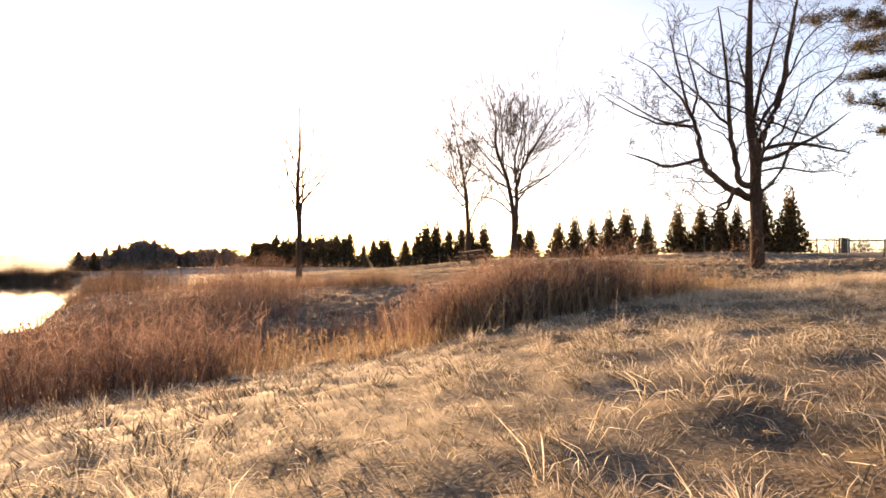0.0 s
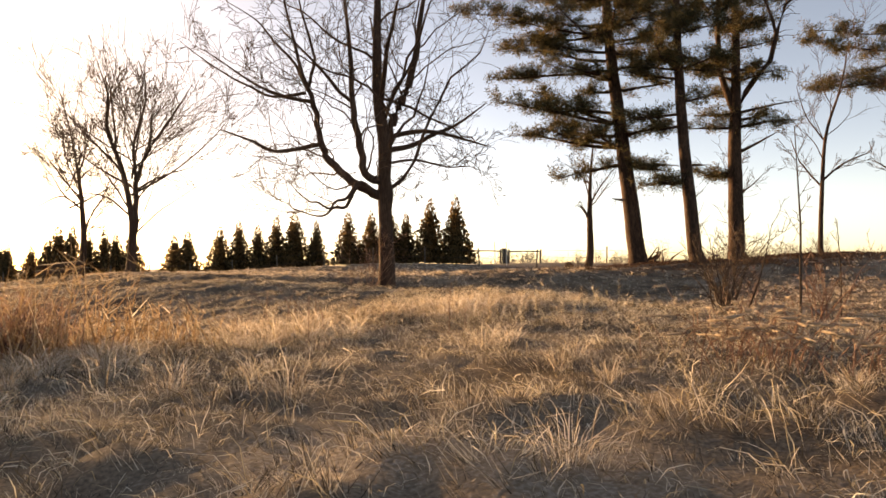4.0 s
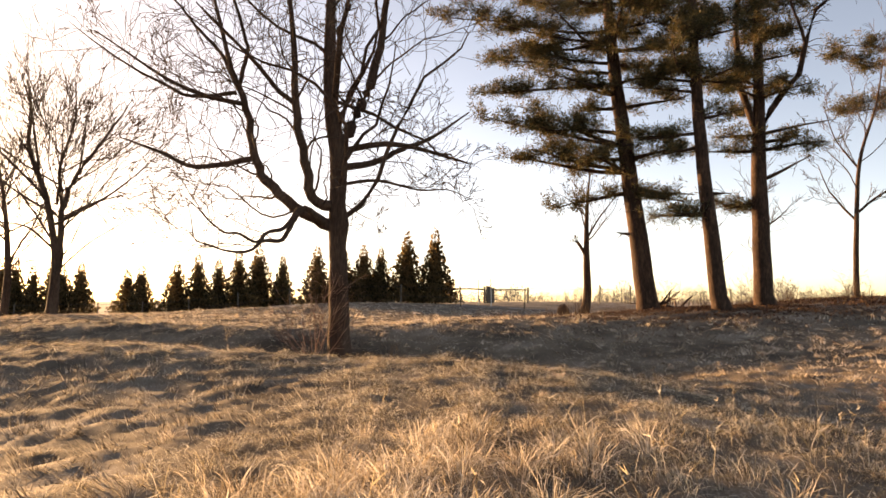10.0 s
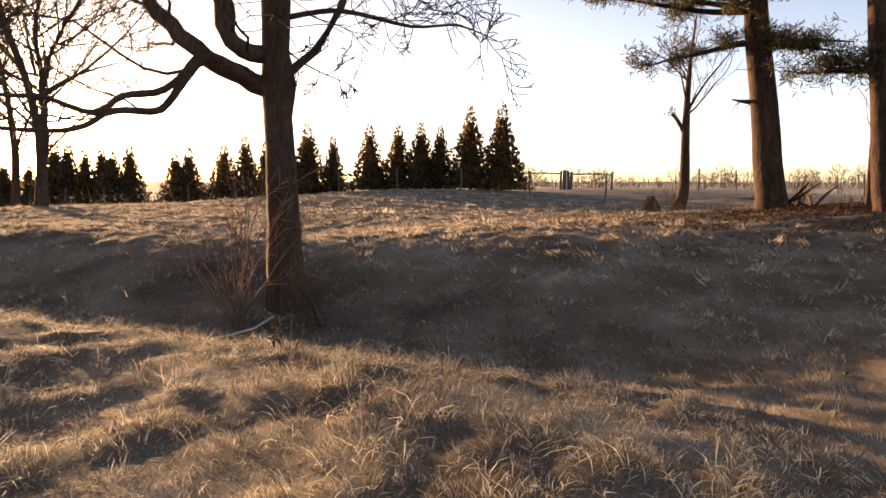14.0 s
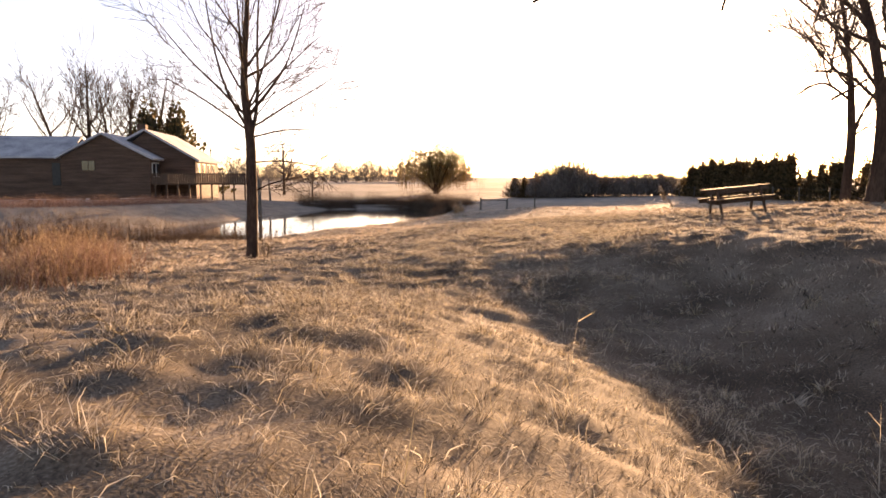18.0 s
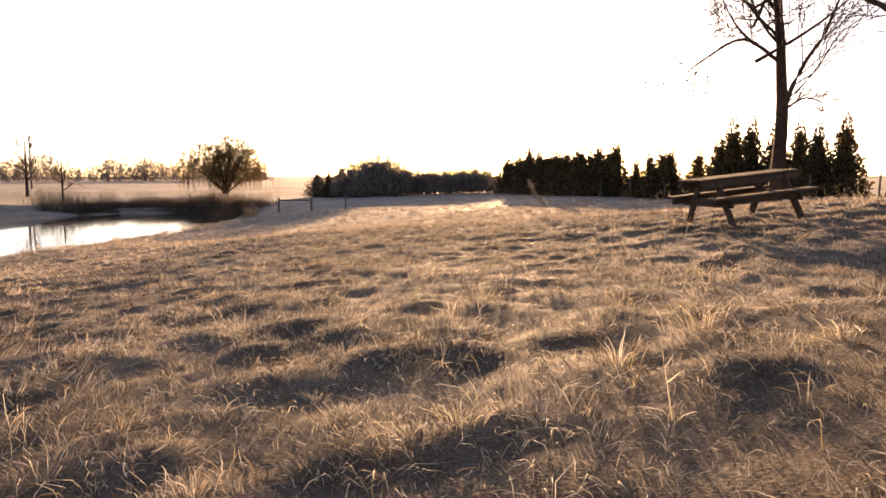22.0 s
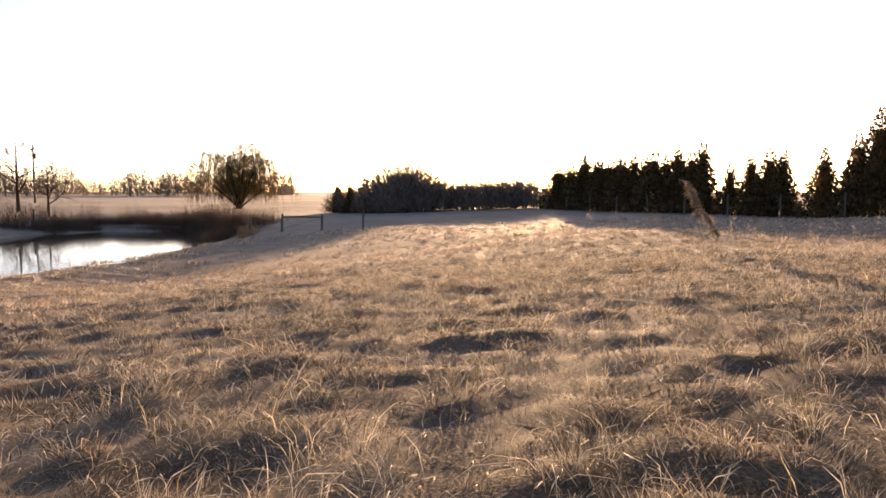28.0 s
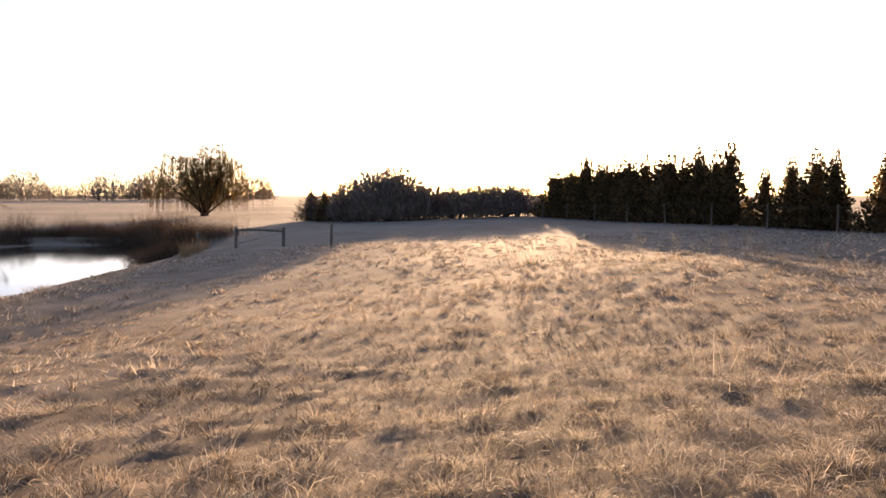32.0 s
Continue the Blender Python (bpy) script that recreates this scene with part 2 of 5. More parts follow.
def tubes(lines, sides):
    """Tapered tubes along polylines of (place, radius), as arrays of places and triangles."""
    V, F, base = [], [], 0
    ang = np.arange(sides) * 2 * np.pi / sides
    ca, sa = np.cos(ang), np.sin(ang)
    for pts, rad in lines:
        pts, rad = np.asarray(pts, float), np.asarray(rad, float)
        n = len(pts)
        d = np.gradient(pts, axis=0)
        d /= np.linalg.norm(d, axis=1)[:, None] + 1e-9
        ref = np.where(np.abs(d[:, 2:3]) > 0.9, np.array([[1.0, 0, 0]]), np.array([[0, 0, 1.0]]))
        u = np.cross(d, ref)
        u /= np.linalg.norm(u, axis=1)[:, None] + 1e-9
        v = np.cross(d, u)
        ring = pts[:, None] + rad[:, None, None] * (u[:, None] * ca[None, :, None] + v[:, None] * sa[None, :, None])
        V.append(ring.reshape(-1, 3))
        i = np.arange(n - 1)[:, None] * sides + base
        j = np.arange(sides)[None]
        a, b = i + j, i + (j + 1) % sides
        F.append(np.stack([a, b, b + sides], -1).reshape(-1, 3))
        F.append(np.stack([a, b + sides, a + sides], -1).reshape(-1, 3))
        base += n * sides
    return np.concatenate(V), np.concatenate(F)


# ---- the lie of the land ----
HEIGHTS = [(0.6, 0.6, 0.90), (2, 3.5, 0.97), (6, 8.7, 0.93), (10, 13.8, 0.98), (11, 17, .93), (12.6, 16.0, .74), (14.8, 16, .48), (14.8, 19.3, .54), (17.5, 19, .52), (13.2, 13, .62), (10, 20, 0.90), (11.3, 25.5, 0.36),
           (11.5, 31, 0.98), (13, 37, 1.20), (14, 47, 1.50), (22, 55, 1.75), (36, 58, 1.80), (24.5, 27.5, 1.60),
           (33, 28, 2.00), (4.2, 43.5, 1.25), (1.6, 40.7, 1.0), (3.5, 26, 0.66), (-5.3, 38.4, 0.35),
           (-10.6, 42.8, 0.0), (-6.1, 30.4, -0.10), (-6, 45, 0.38), (-9, 60, 0.10), (2, 71, 0.5), (-7, 80, 0.0),
           (-27, 67, -0.6), (-60, 80, -1.1), (-67, 46, -0.4), (-5, 9.5, -0.30), (-0.8, 15, -0.35), (3.6, 18.6, 0.45),
           (30, 8, 1.4), (-15, 46.2, -.50), (-20, 49.5, -1.0), (-13, 51, -.32), (-20, 56.5, -.85), (-16, 38, -.7), (-12, 36, -.35),
           (-25, 61, -1.0), (-18, 63, -.35), (-30, 66, -1.1), (.2, 7.2, .48), (2.4, 10.3, .62), (4.6, 11.6, .76), (-1.2, 8.6, .1)]
DITCH = [(5, 26.6, .68), (7, 25.2, .80), (8.4, 23.8, .86), (10.3, 21.9, .93), (11.9, 20.3, .93), (12.9, 18.8, .86), (13.6, 21.2, .34), (15.2, 20.6, .36), (9.3, 24.9, .20), (7.8, 26.4, .26), (10.9, 23.8, .20),
         (12.5, 23.0, .22), (14.5, 23.0, .26), (19, 22.0, .55), (6.2, 28.2, .42), (4.6, 28.2, .56), (8.2, 24.8, .48), (6.4, 26.4, .50), (4.9, 30.6, 1.06), (3.3, 31.6, .96), (6.9, 30.3, 1.08), (9.5, 28.4, 1.05), (13, 27.4, 1.05), (17, 26.2, 1.2),
         (-3.8, 6.8, -.05), (1.6, 31.2, .74), (.4, 33.2, .74), (-1.3, 35.8, .62), (2.4, 35.5, .84), (-.5, 38.5, .66)]
SHORE = [(-11, 16), (-14, 22), (-17, 30), (-20.5, 37), (-22.5, 42), (-26.5, 48), (-28.5, 54), (-32, 59.5), (-35, 64.5), (-38.5, 70.0),
         (-43, 72.3), (-49, 72.8), (-53.3, 71), (-53.3, 65.5), (-50, 60.5), (-47.3, 56.5), (-47, 53), (-42, 48), (-39, 42), (-37, 34), (-33, 24), (-26, 14), (-16, 11)]
WATER_Z = -1.6


def shore_distance(x, y):
    """Metres from the pond's edge; below zero in the pond."""
    x, y = np.asarray(x, float), np.asarray(y, float)
    best, inside = np.full(x.shape, 1e9), np.zeros(x.shape, bool)
    for (x0, y0), (x1, y1) in zip(SHORE, SHORE[1:] + SHORE[:1]):
        dx, dy = x1 - x0, y1 - y0
        k = np.clip(((x - x0) * dx + (y - y0) * dy) / (dx * dx + dy * dy), 0, 1)
        best = np.minimum(best, np.hypot(x - x0 - k * dx, y - y0 - k * dy))
        cross = (y0 > y) != (y1 > y)
        inside ^= cross & (x < dx * (y - y0) / (dy if dy else 1e-9) + x0)
    return np.where(inside, -best, best)


def noise(x, y, seed=0):
    """Smooth value noise between 0 and 1 on a lattice of unit cells."""
    x, y = np.asarray(x, float) + 1000.37 + 17.3 * seed, np.asarray(y, float) + 2000.71 - 9.1 * seed
    ix, iy = np.floor(x).astype(np.int64), np.floor(y).astype(np.int64)
    fx, fy = x - ix, y - iy
    fx, fy = fx * fx * (3 - 2 * fx), fy * fy * (3 - 2 * fy)

    def corner(a, b):
        h = (a * 374761393 + b * 668265263 + seed * 974634) & 0x7fffffff
        h = ((h ^ (h >> 13)) * 1274126177) & 0x7fffffff
        return ((h ^ (h >> 16)) & 0xffff) / 65535.0
    return ((corner(ix, iy) * (1 - fx) + corner(ix + 1, iy) * fx) * (1 - fy)
            + (corner(ix, iy + 1) * (1 - fx) + corner(ix + 1, iy + 1) * fx) * fy)


def scatter(a, b, seed):
    """A repeatable number between 0 and 1 for each cell of a lattice."""
    h = (a * 374761393 + b * 668265263 + seed * 974634) & 0x7fffffff
    h = ((h ^ (h >> 13)) * 1274126177) & 0x7fffffff
    return ((h ^ (h >> 16)) & 0xffff) / 65535.0


def tussock_field(x, y, cell=.4):
    """Grass tussocks on a jittered lattice: how high the nearest stands, 0 to 1, and the way outwards from its middle."""
    x, y = np.asarray(x, float), np.asarray(y, float)
    ix, iy = np.floor(x / cell).astype(np.int64), np.floor(y / cell).astype(np.int64)
    best, ox, oy = np.zeros(x.shape), np.zeros(x.shape), np.zeros(x.shape)
    for i in (-1, 0, 1):
        for j in (-1, 0, 1):
            a, b = ix + i + 5000, iy + j + 5000
            px_, py_ = (ix + i + .5 + .85 * (scatter(a, b, 1) - .5)) * cell, (iy + j + .5 + .85 * (scatter(a, b, 2) - .5)) * cell
            size = cell * (.42 + .42 * scatter(a, b, 3))
            tall = np.clip(1.35 * scatter(a, b, 4) - .18, 0, 1)
            dx, dy = x - px_, y - py_
            k = np.clip(1 - (dx * dx + dy * dy) / size ** 2, 0, 1)
            k = tall * k * (1.6 - .6 * k)
            more = k > best
            best, ox, oy = np.where(more, k, best), np.where(more, dx / size, ox), np.where(more, dy / size, oy)
    return best, ox, oy


def tussocks(x, y):
    return tussock_field(x, y)[0]


def lumps(x, y):
    """Humps and hummocks of the pasture, in metres."""
    return .012 * (noise(x * .3, y * .3, 1) - .5) + .018 * (noise(x * .8, y * .8, 2) - .5) + .052 * (tussocks(x, y) - .3) + .044 * (noise(x * 5.0, y * 5.0, 7) - .5)


CONTROL = np.array(HEIGHTS + DITCH)


def wide_lie(x, y):
    """The broad fall of the land."""
    top, bottom = np.zeros(x.shape), np.zeros(x.shape)
    for px_, py_, pz_ in CONTROL:
        w = 1.0 / ((x - px_) ** 2 + (y - py_) ** 2 + 40.0) ** 2
        top += w * pz_
        bottom += w
    return top / bottom


def swell(r):
    """A smooth round hill that dies away within some ten metres."""
    return (1 + r * .36) * np.exp(-r * .36)


_far = np.hypot(CONTROL[:, None, 0] - CONTROL[None, :, 0], CONTROL[:, None, 1] - CONTROL[None, :, 1])
HILLS = np.linalg.solve(swell(_far) + .02 * np.eye(len(CONTROL)), CONTROL[:, 2] - wide_lie(CONTROL[:, 0], CONTROL[:, 1]))


def height(x, y):
    x, y = np.asarray(x, float), np.asarray(y, float)
    z = wide_lie(x, y)
    for (px_, py_, _), k in zip(CONTROL, HILLS):
        z = z + k * swell(np.hypot(x - px_, y - py_))
    s = shore_distance(x, y)
    bank = np.clip(s / 3.5, 0, 1)
    bank = bank * bank * (3 - 2 * bank)
    z = (WATER_Z + 0.1) + (z - WATER_Z - 0.1) * bank
    z = np.where(s < 0.4, WATER_Z + 0.1 + (s - 0.4) * 0.25, z)
    z = np.maximum(z, WATER_Z - 1.2)
    near = np.exp(-((x - 5) ** 2 + (y - 25) ** 2) / 3000.0)
    return z + lumps(x, y) * np.clip(s / 3.0, 0, 1) * near


def at_ground(x, y, sink=0.0):
    return float(height(np.array([x]), np.array([y]))[0]) - sink


def build_ground():
    def axis(lo, hi, fine, far):
        mid = list(np.arange(lo, hi, fine))
        out, step, v = [], fine, hi
        while v < far:
            out.append(v)
            step *= 1.22
            v += step
        low, step, v = [], fine, lo
        while v > -far:
            step *= 1.22
            v -= step
            low.append(v)
        return np.array(low[::-1] + mid + out + [far])
    xs, ys = axis(-11, 17, 0.125, 2500.0), axis(1.5, 50, 0.125, 2500.0)
    X, Y = np.meshgrid(xs, ys)
    Z = height(X.ravel(), Y.ravel())
    v = np.stack([X.ravel(), Y.ravel(), Z], -1)
    nx, ny = len(xs), len(ys)
    i = (np.arange(ny - 1)[:, None] * nx + np.arange(nx - 1)[None]).ravel()
    t = np.concatenate([np.stack([i, i + 1, i + nx + 1], -1), np.stack([i, i + nx + 1, i + nx], -1)])
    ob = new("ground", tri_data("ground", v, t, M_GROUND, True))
    return tagged(ob, "frosted straw-coloured winter pasture with matted dry grass", "ground", kind="structure")


ground = build_ground()
_sv = [(x, y, WATER_Z) for x, y in SHORE]
water = tagged(new("water", mesh_data("water", _sv, [list(range(len(_sv)))], M_WATER)),
               "still partly frozen pond reflecting the bright sky", "water", kind="structure")

# ---- bare trees ----
LOWEST, THIN = [-1.0], [1.0]


def grow(rnd, p, d, length, radius, level, top, out, wander=0.16, up=0.10, kids=(0, 9, 6, 5), spread=(0, 48, 45, 42), shrink=(0, 0.62, 0.5, 0.45)):
    """One branch and all that grows from it; out[level] takes the polylines."""
    n = max(3, min(11, int(length / (0.5 if level < 2 else 0.24 if level < 3 else 0.4)) + 2))
    pts, rad = [p.copy()], [radius]
    d = d.normalized()
    for k in range(1, n):
        d = (d + Vector((rnd.gauss(0, wander), rnd.gauss(0, wander), rnd.gauss(0, wander) + up))).normalized()
        p = p + d * (length / (n - 1))
        pts.append(p.copy())
        rad.append(radius * (1 - 0.82 * k / (n - 1)))
    if min(q.z for q in pts) < LOWEST[0]:
        return
    out.setdefault(level, []).append((pts, rad))
    if level >= top:
        return
    count = kids[min(level, 3)]
    sprout(rnd, pts, rad, length, level, top, out, count, 0.22, wander, up, kids, spread, shrink)


def sprout(rnd, pts, rad, length, level, top, out, count, start, wander, up, kids, spread, shrink):
    for c in range(count):
        f = start + (1 - start) * (c + rnd.random()) / count
        k = min(len(pts) - 2, int(f * (len(pts) - 1)))
        g = f * (len(pts) - 1) - k
        base = pts[k].lerp(pts[k + 1], g)
        along = (pts[k + 1] - pts[k]).normalized()
        side = Vector((rnd.gauss(0, 1), rnd.gauss(0, 1), rnd.gauss(0, 0.7))).cross(along).normalized()
        a = radians(spread[min(level + 1, 3)] * rnd.uniform(0.7, 1.25))
        nd = along * math.cos(a) + side * math.sin(a)
        r = (rad[k] * (1 - g) + rad[k + 1] * g)
        grow(rnd, base, nd, length * shrink[min(level + 1, 3)] * rnd.uniform(0.6, 1.1) * (1.15 - 0.5 * f), max(0.004, r * THIN[0] * rnd.uniform(0.27, 0.43)),
             level + 1, top, out, wander, up, kids, spread, shrink)


def bare_tree(x, y, label, trunk, limbs, seed, kids=(0, 9, 6, 5), top=4, sink=0.12, mat=None, name="tree", category="bare tree",
              up=0.10, wander=0.13, twig_min=0.007, shrink=(0, 0.62, 0.55, 0.6), z=None, clear=0.6, thin_by=1.0, dense=2.3, spread=(0, 48, 46, 36)):
    """trunk and limbs: rows of (dx, dy, dz, radius) from the foot. Twigs sprout from all of them."""
    rnd = random.Random(seed)
    z0 = at_ground(x, y, sink) if z is None else z
    ob = thing(name, x, y, z0, label, category)
    mat = mat or M_BARK

    def smooth_line(rows, steps=4, jitter=0.5):
        P = [Vector(r[:3]) for r in rows]
        R = [r[3] for r in rows]
        pts, rad = [], []
        for k in range(len(P) - 1):
            a, b, c, d = P[max(0, k - 1)], P[k], P[k + 1], P[min(len(P) - 1, k + 2)]
            for s in range(steps):
                t = s / steps
                q = 0.5 * ((2 * b) + (c - a) * t + (2 * a - 5 * b + 4 * c - d) * t * t + (3 * b - a - 3 * c + d) * t ** 3)
                amount = jitter * R[k]
                pts.append(q + Vector((rnd.gauss(0, amount), rnd.gauss(0, amount), 0)) * (0.4 if k + s else 0))
                rad.append(R[k] * (1 - t) + R[k + 1] * t)
        pts.append(P[-1])
        rad.append(R[-1])
        return pts, rad

    tp, tr = smooth_line(trunk, 6, 0.035)
    for k in range(4):
        tr[k] *= (1.45, 1.24, 1.1, 1.03)[k]
    v, f = tubes([(tp, tr)], 12)
    child("trunk", tri_data("trunk", v, f, mat, True), ob)
    out = {}
    LOWEST[0], THIN[0] = clear, thin_by
    for rows in limbs:
        lp, lr = smooth_line(rows)
        v, f = tubes([(lp, lr)], 8)
        child("limb", tri_data("limb", v, f, mat, True), ob)
        length = sum((b - a).length for a, b in zip(lp, lp[1:]))
        sprout(rnd, lp, lr, length * 0.9, 1, top, out, max(7, int(length * dense)), 0.12, wander, up, kids, spread, shrink)
    n = len(tp)
    upper = int(n * 0.45)
    sprout(rnd, tp[upper:], tr[upper:], sum((b - a).length for a, b in zip(tp[upper:], tp[upper + 1:])), 1, top, out, 10, 0.1, wander, up, kids, spread, shrink)
    LOWEST[0], THIN[0] = -1.0, 1.0
    thick = [l for k in sorted(out) for l in out[k] if k <= 2]
    thin = [(p, [max(twig_min, r) for r in q]) for k in sorted(out) for p, q in out[k] if k > 2]
    if thick:
        v, f = tubes([(p, [max(twig_min, r) for r in q]) for p, q in thick], 5)
        tagged(child("branch_work", tri_data("branch_work", v, f, mat, True), ob), kind="stuff")
    if thin:
        v, f = tubes(thin, 3)
        tagged(child("twig_crown", tri_data("twig_crown", v, f, M_TWIG if mat is M_BARK else mat), ob), kind="stuff")
    return ob


def auto_limbs(rnd, height_, first, count, reach, lean=(0, 0), radius=0.1, rise=0.6):
    """Limb rows for a plain spreading tree."""
    limbs = []
    for k in range(count):
        f = (k + 0.5) / count
        z = first + (height_ * 0.92 - first) * f
        a = k * 2.4 + rnd.uniform(-0.4, 0.4)
        l = reach * (1.0 - 0.65 * f) * rnd.uniform(0.75, 1.2)
        c, s = math.cos(a), math.sin(a)
        bx, by = lean[0] * z / height_, lean[1] * z / height_
        limbs.append([(bx, by, z, radius * (1.1 - f)), (bx + c * l * .4, by + s * l * .4, z + l * rise * .35, radius * .7 * (1.1 - f)),
                      (bx + c * l * .75, by + s * l * .75, z + l * rise * .8, radius * .4 * (1.1 - f)),
                      (bx + c * l, by + s * l, z + l * rise * 1.25, radius * .15)])
    return limbs


def plain_tree(x, y, label, height_, radius, first, count, reach, seed, lean=(0, 0), rise=.6, **kw):
    rnd = random.Random(seed * 7 + 1)
    trunk = [(0, 0, 0, radius * 1.15), (lean[0] * .2, lean[1] * .2, height_ * .2, radius), (lean[0] * .6, lean[1] * .6, height_ * .6, radius * .6),
             (lean[0], lean[1], height_, radius * .12)]
    return bare_tree(x, y, label, trunk, auto_limbs(rnd, height_, first, count, reach, lean, radius * .6, rise), seed, **kw)



# ---- the bare trees of the pasture ----
oak = bare_tree(11.45, 25.75, "large bare oak with dark furrowed bark and crooked spreading limbs", [
    (.12, 0, -.25, .34), (.12, 0, .1, .35), (.10, 0, .45, .285), (.08, 0, 1.24, .24), (.05, 0, 2.4, .205), (.03, 0, 2.85, .20), (.05, 0, 3.28, .245), (.02, 0, 3.8, .19), (.03, 0, 4.85, .21), (-.14, .03, 5.9, .165), (-.19, .04, 7.4, .14),
    (-.1, .1, 10.2, .08), (.1, .1, 13.6, .02)], [
    [(-.1, .02, 3.25, .15), (-.92, .2, 3.65, .125), (-1.5, .3, 4.23, .11), (-1.8, .35, 4.82, .095), (-1.98, .3, 5.8, .08), (-2.45, .2, 7.0, .05), (-3.0, .1, 9.2, .02)],
    [(-1.81, .35, 4.7, .07), (-2.99, .5, 4.45, .055), (-3.64, .6, 4.71, .04), (-4.5, .7, 5.0, .015)],
    [(-2.08, .3, 5.9, .06), (-2.83, .2, 5.95, .05), (-3.7, 0, 6.2, .035), (-5.0, -.2, 6.9, .012)],
    [(-.1, .02, 3.7, .13), (-.57, -.1, 3.85, .12), (-.84, -.25, 4.9, .10), (-1.04, -.35, 5.8, .09), (-1.1, -.4, 7.2, .065), (-1.5, -.5, 10.0, .02)],
    [(.03, 0, 5.0, .15), (.42, -.1, 5.83, .13), (.68, -.2, 6.5, .12), (.9, -.25, 7.4, .095), (1.2, -.3, 9.4, .06), (1.7, -.4, 11.8, .02)],
    [(.1, -.05, 4.95, .08), (.88, -.3, 5.14, .07), (1.65, -.5, 5.1, .055), (2.9, -.9, 4.75, .02)],
    [(.1, -.05, 4.6, .09), (.88, .1, 4.78, .075), (1.65, .2, 5.2, .06), (2.5, .35, 5.6, .045), (3.6, .5, 6.4, .015)],
    [(-.28, 0, 3.32, .08), (-.83, -.49, 3.55, .066), (-1.16, -.8, 3.2, .055), (-1.42, -1.07, 2.8, .046), (-1.86, -1.54, 2.73, .038), (-2.13, -1.85, 2.53, .032), (-2.37, -2.17, 2.45, .027),
     (-2.73, -2.7, 2.44, .021), (-3.0, -2.94, 2.5, .018), (-3.25, -3.0, 2.6, .014), (-3.3, -3.0, 2.9, .010), (-3.4, -2.95, 3.3, .006)],
    [(-1.0, -.6, 3.5, .06), (-1.37, -1.0, 3.05, .046), (-1.77, -1.43, 2.91, .038), (-2.04, -1.75, 2.68, .033), (-2.44, -2.2, 2.79, .026), (-2.72, -2.6, 2.76, .02), (-3.0, -2.65, 2.96, .016),
     (-3.22, -2.7, 3.18, .011), (-3.51, -2.72, 3.4, .006)],
    [(.12, -.05, 4.2, .045), (.9, -.2, 4.32, .036), (1.9, -.3, 4.15, .024), (2.6, -.35, 4.2, .016), (3.2, -.4, 4.0, .006)],
    [(.16, -.1, 3.75, .014), (.5, -.25, 3.5, .011), (.95, -.4, 3.3, .005)],
    [(-2.2, .35, 6.15, .05), (-3.1, .6, 6.02, .04), (-3.7, .8, 6.3, .034), (-4.3, 1.0, 6.62, .026), (-5.0, 1.2, 7.1, .017), (-5.6, 1.4, 7.6, .006)],
    [(-2.15, .3, 6.2, .055), (-2.45, .4, 6.85, .046), (-2.62, .5, 7.15, .04), (-3.06, .7, 7.65, .032), (-3.5, .8, 8.2, .022), (-4.3, 1.0, 8.7, .008)],
    [(-2.15, .25, 6.3, .05), (-2.02, .1, 7.0, .045), (-2.15, 0, 7.5, .038), (-2.45, -.2, 8.3, .028), (-2.7, -.4, 9.2, .008)],
    [(-.96, -.3, 5.79, .06), (-1.53, -.5, 6.13, .05), (-2.1, -.8, 6.6, .04), (-3.2, -1.2, 7.4, .014)],
    [(-.1, .1, 6.4, .08), (.2, 1.2, 7.6, .06), (.3, 2.4, 9.4, .02)], [(-.1, -.1, 6.0, .08), (-.3, -1.3, 7.2, .06), (-.2, -2.4, 8.8, .02)]],
    11, kids=(0, 9, 6, 3), up=0.04, clear=2.4, wander=.25, twig_min=.007, z=.28, thin_by=.75, dense=1.75, spread=(0, 58, 54, 44))

T1_ROWS = [(.30, 0, 0, .24), (.34, 0, .8, .19), (.42, .02, 2.55, .17), (.35, .02, 4.0, .14), (.22, 0, 5.5, .11), (-.2, -.05, 8.2, .06), (-.9, -.1, 11.2, .015)]
bare_tree(1.2, 51.2, "slender bare tree with forking limbs behind the picnic table", T1_ROWS, [
    [(.3, 0, 4.3, .06), (-.66, -.1, 5.0, .045), (-1.66, -.3, 4.5, .03), (-2.3, -.4, 4.0, .01)],
    [(.43, 0, 2.6, .08), (.65, .1, 3.7, .065), (1.4, .3, 5.1, .045), (2.0, .5, 7.0, .015)],
    [(.5, .05, 3.0, .04), (1.0, .3, 3.3, .03), (1.5, .5, 3.1, .012)],
    [(.2, 0, 5.6, .06), (-.5, .6, 7.0, .04), (-.8, 1.2, 8.8, .012)], [(.1, 0, 6.2, .06), (.5, -.6, 7.4, .04), (.9, -1.0, 9.3, .012)],
    [(.2, 0, 5.0, .05), (-.7, -.5, 6.1, .04), (-1.6, -.9, 7.6, .012)],
    *auto_limbs(random.Random(71), 10.4, 4.1, 11, 3.3, (-.8, -.1), .055, .6)], 21, twig_min=.010, dense=2.9, top=3, kids=(0, 9, 10, 0), shrink=(0, .62, .62, .7), wander=.11, up=.055)
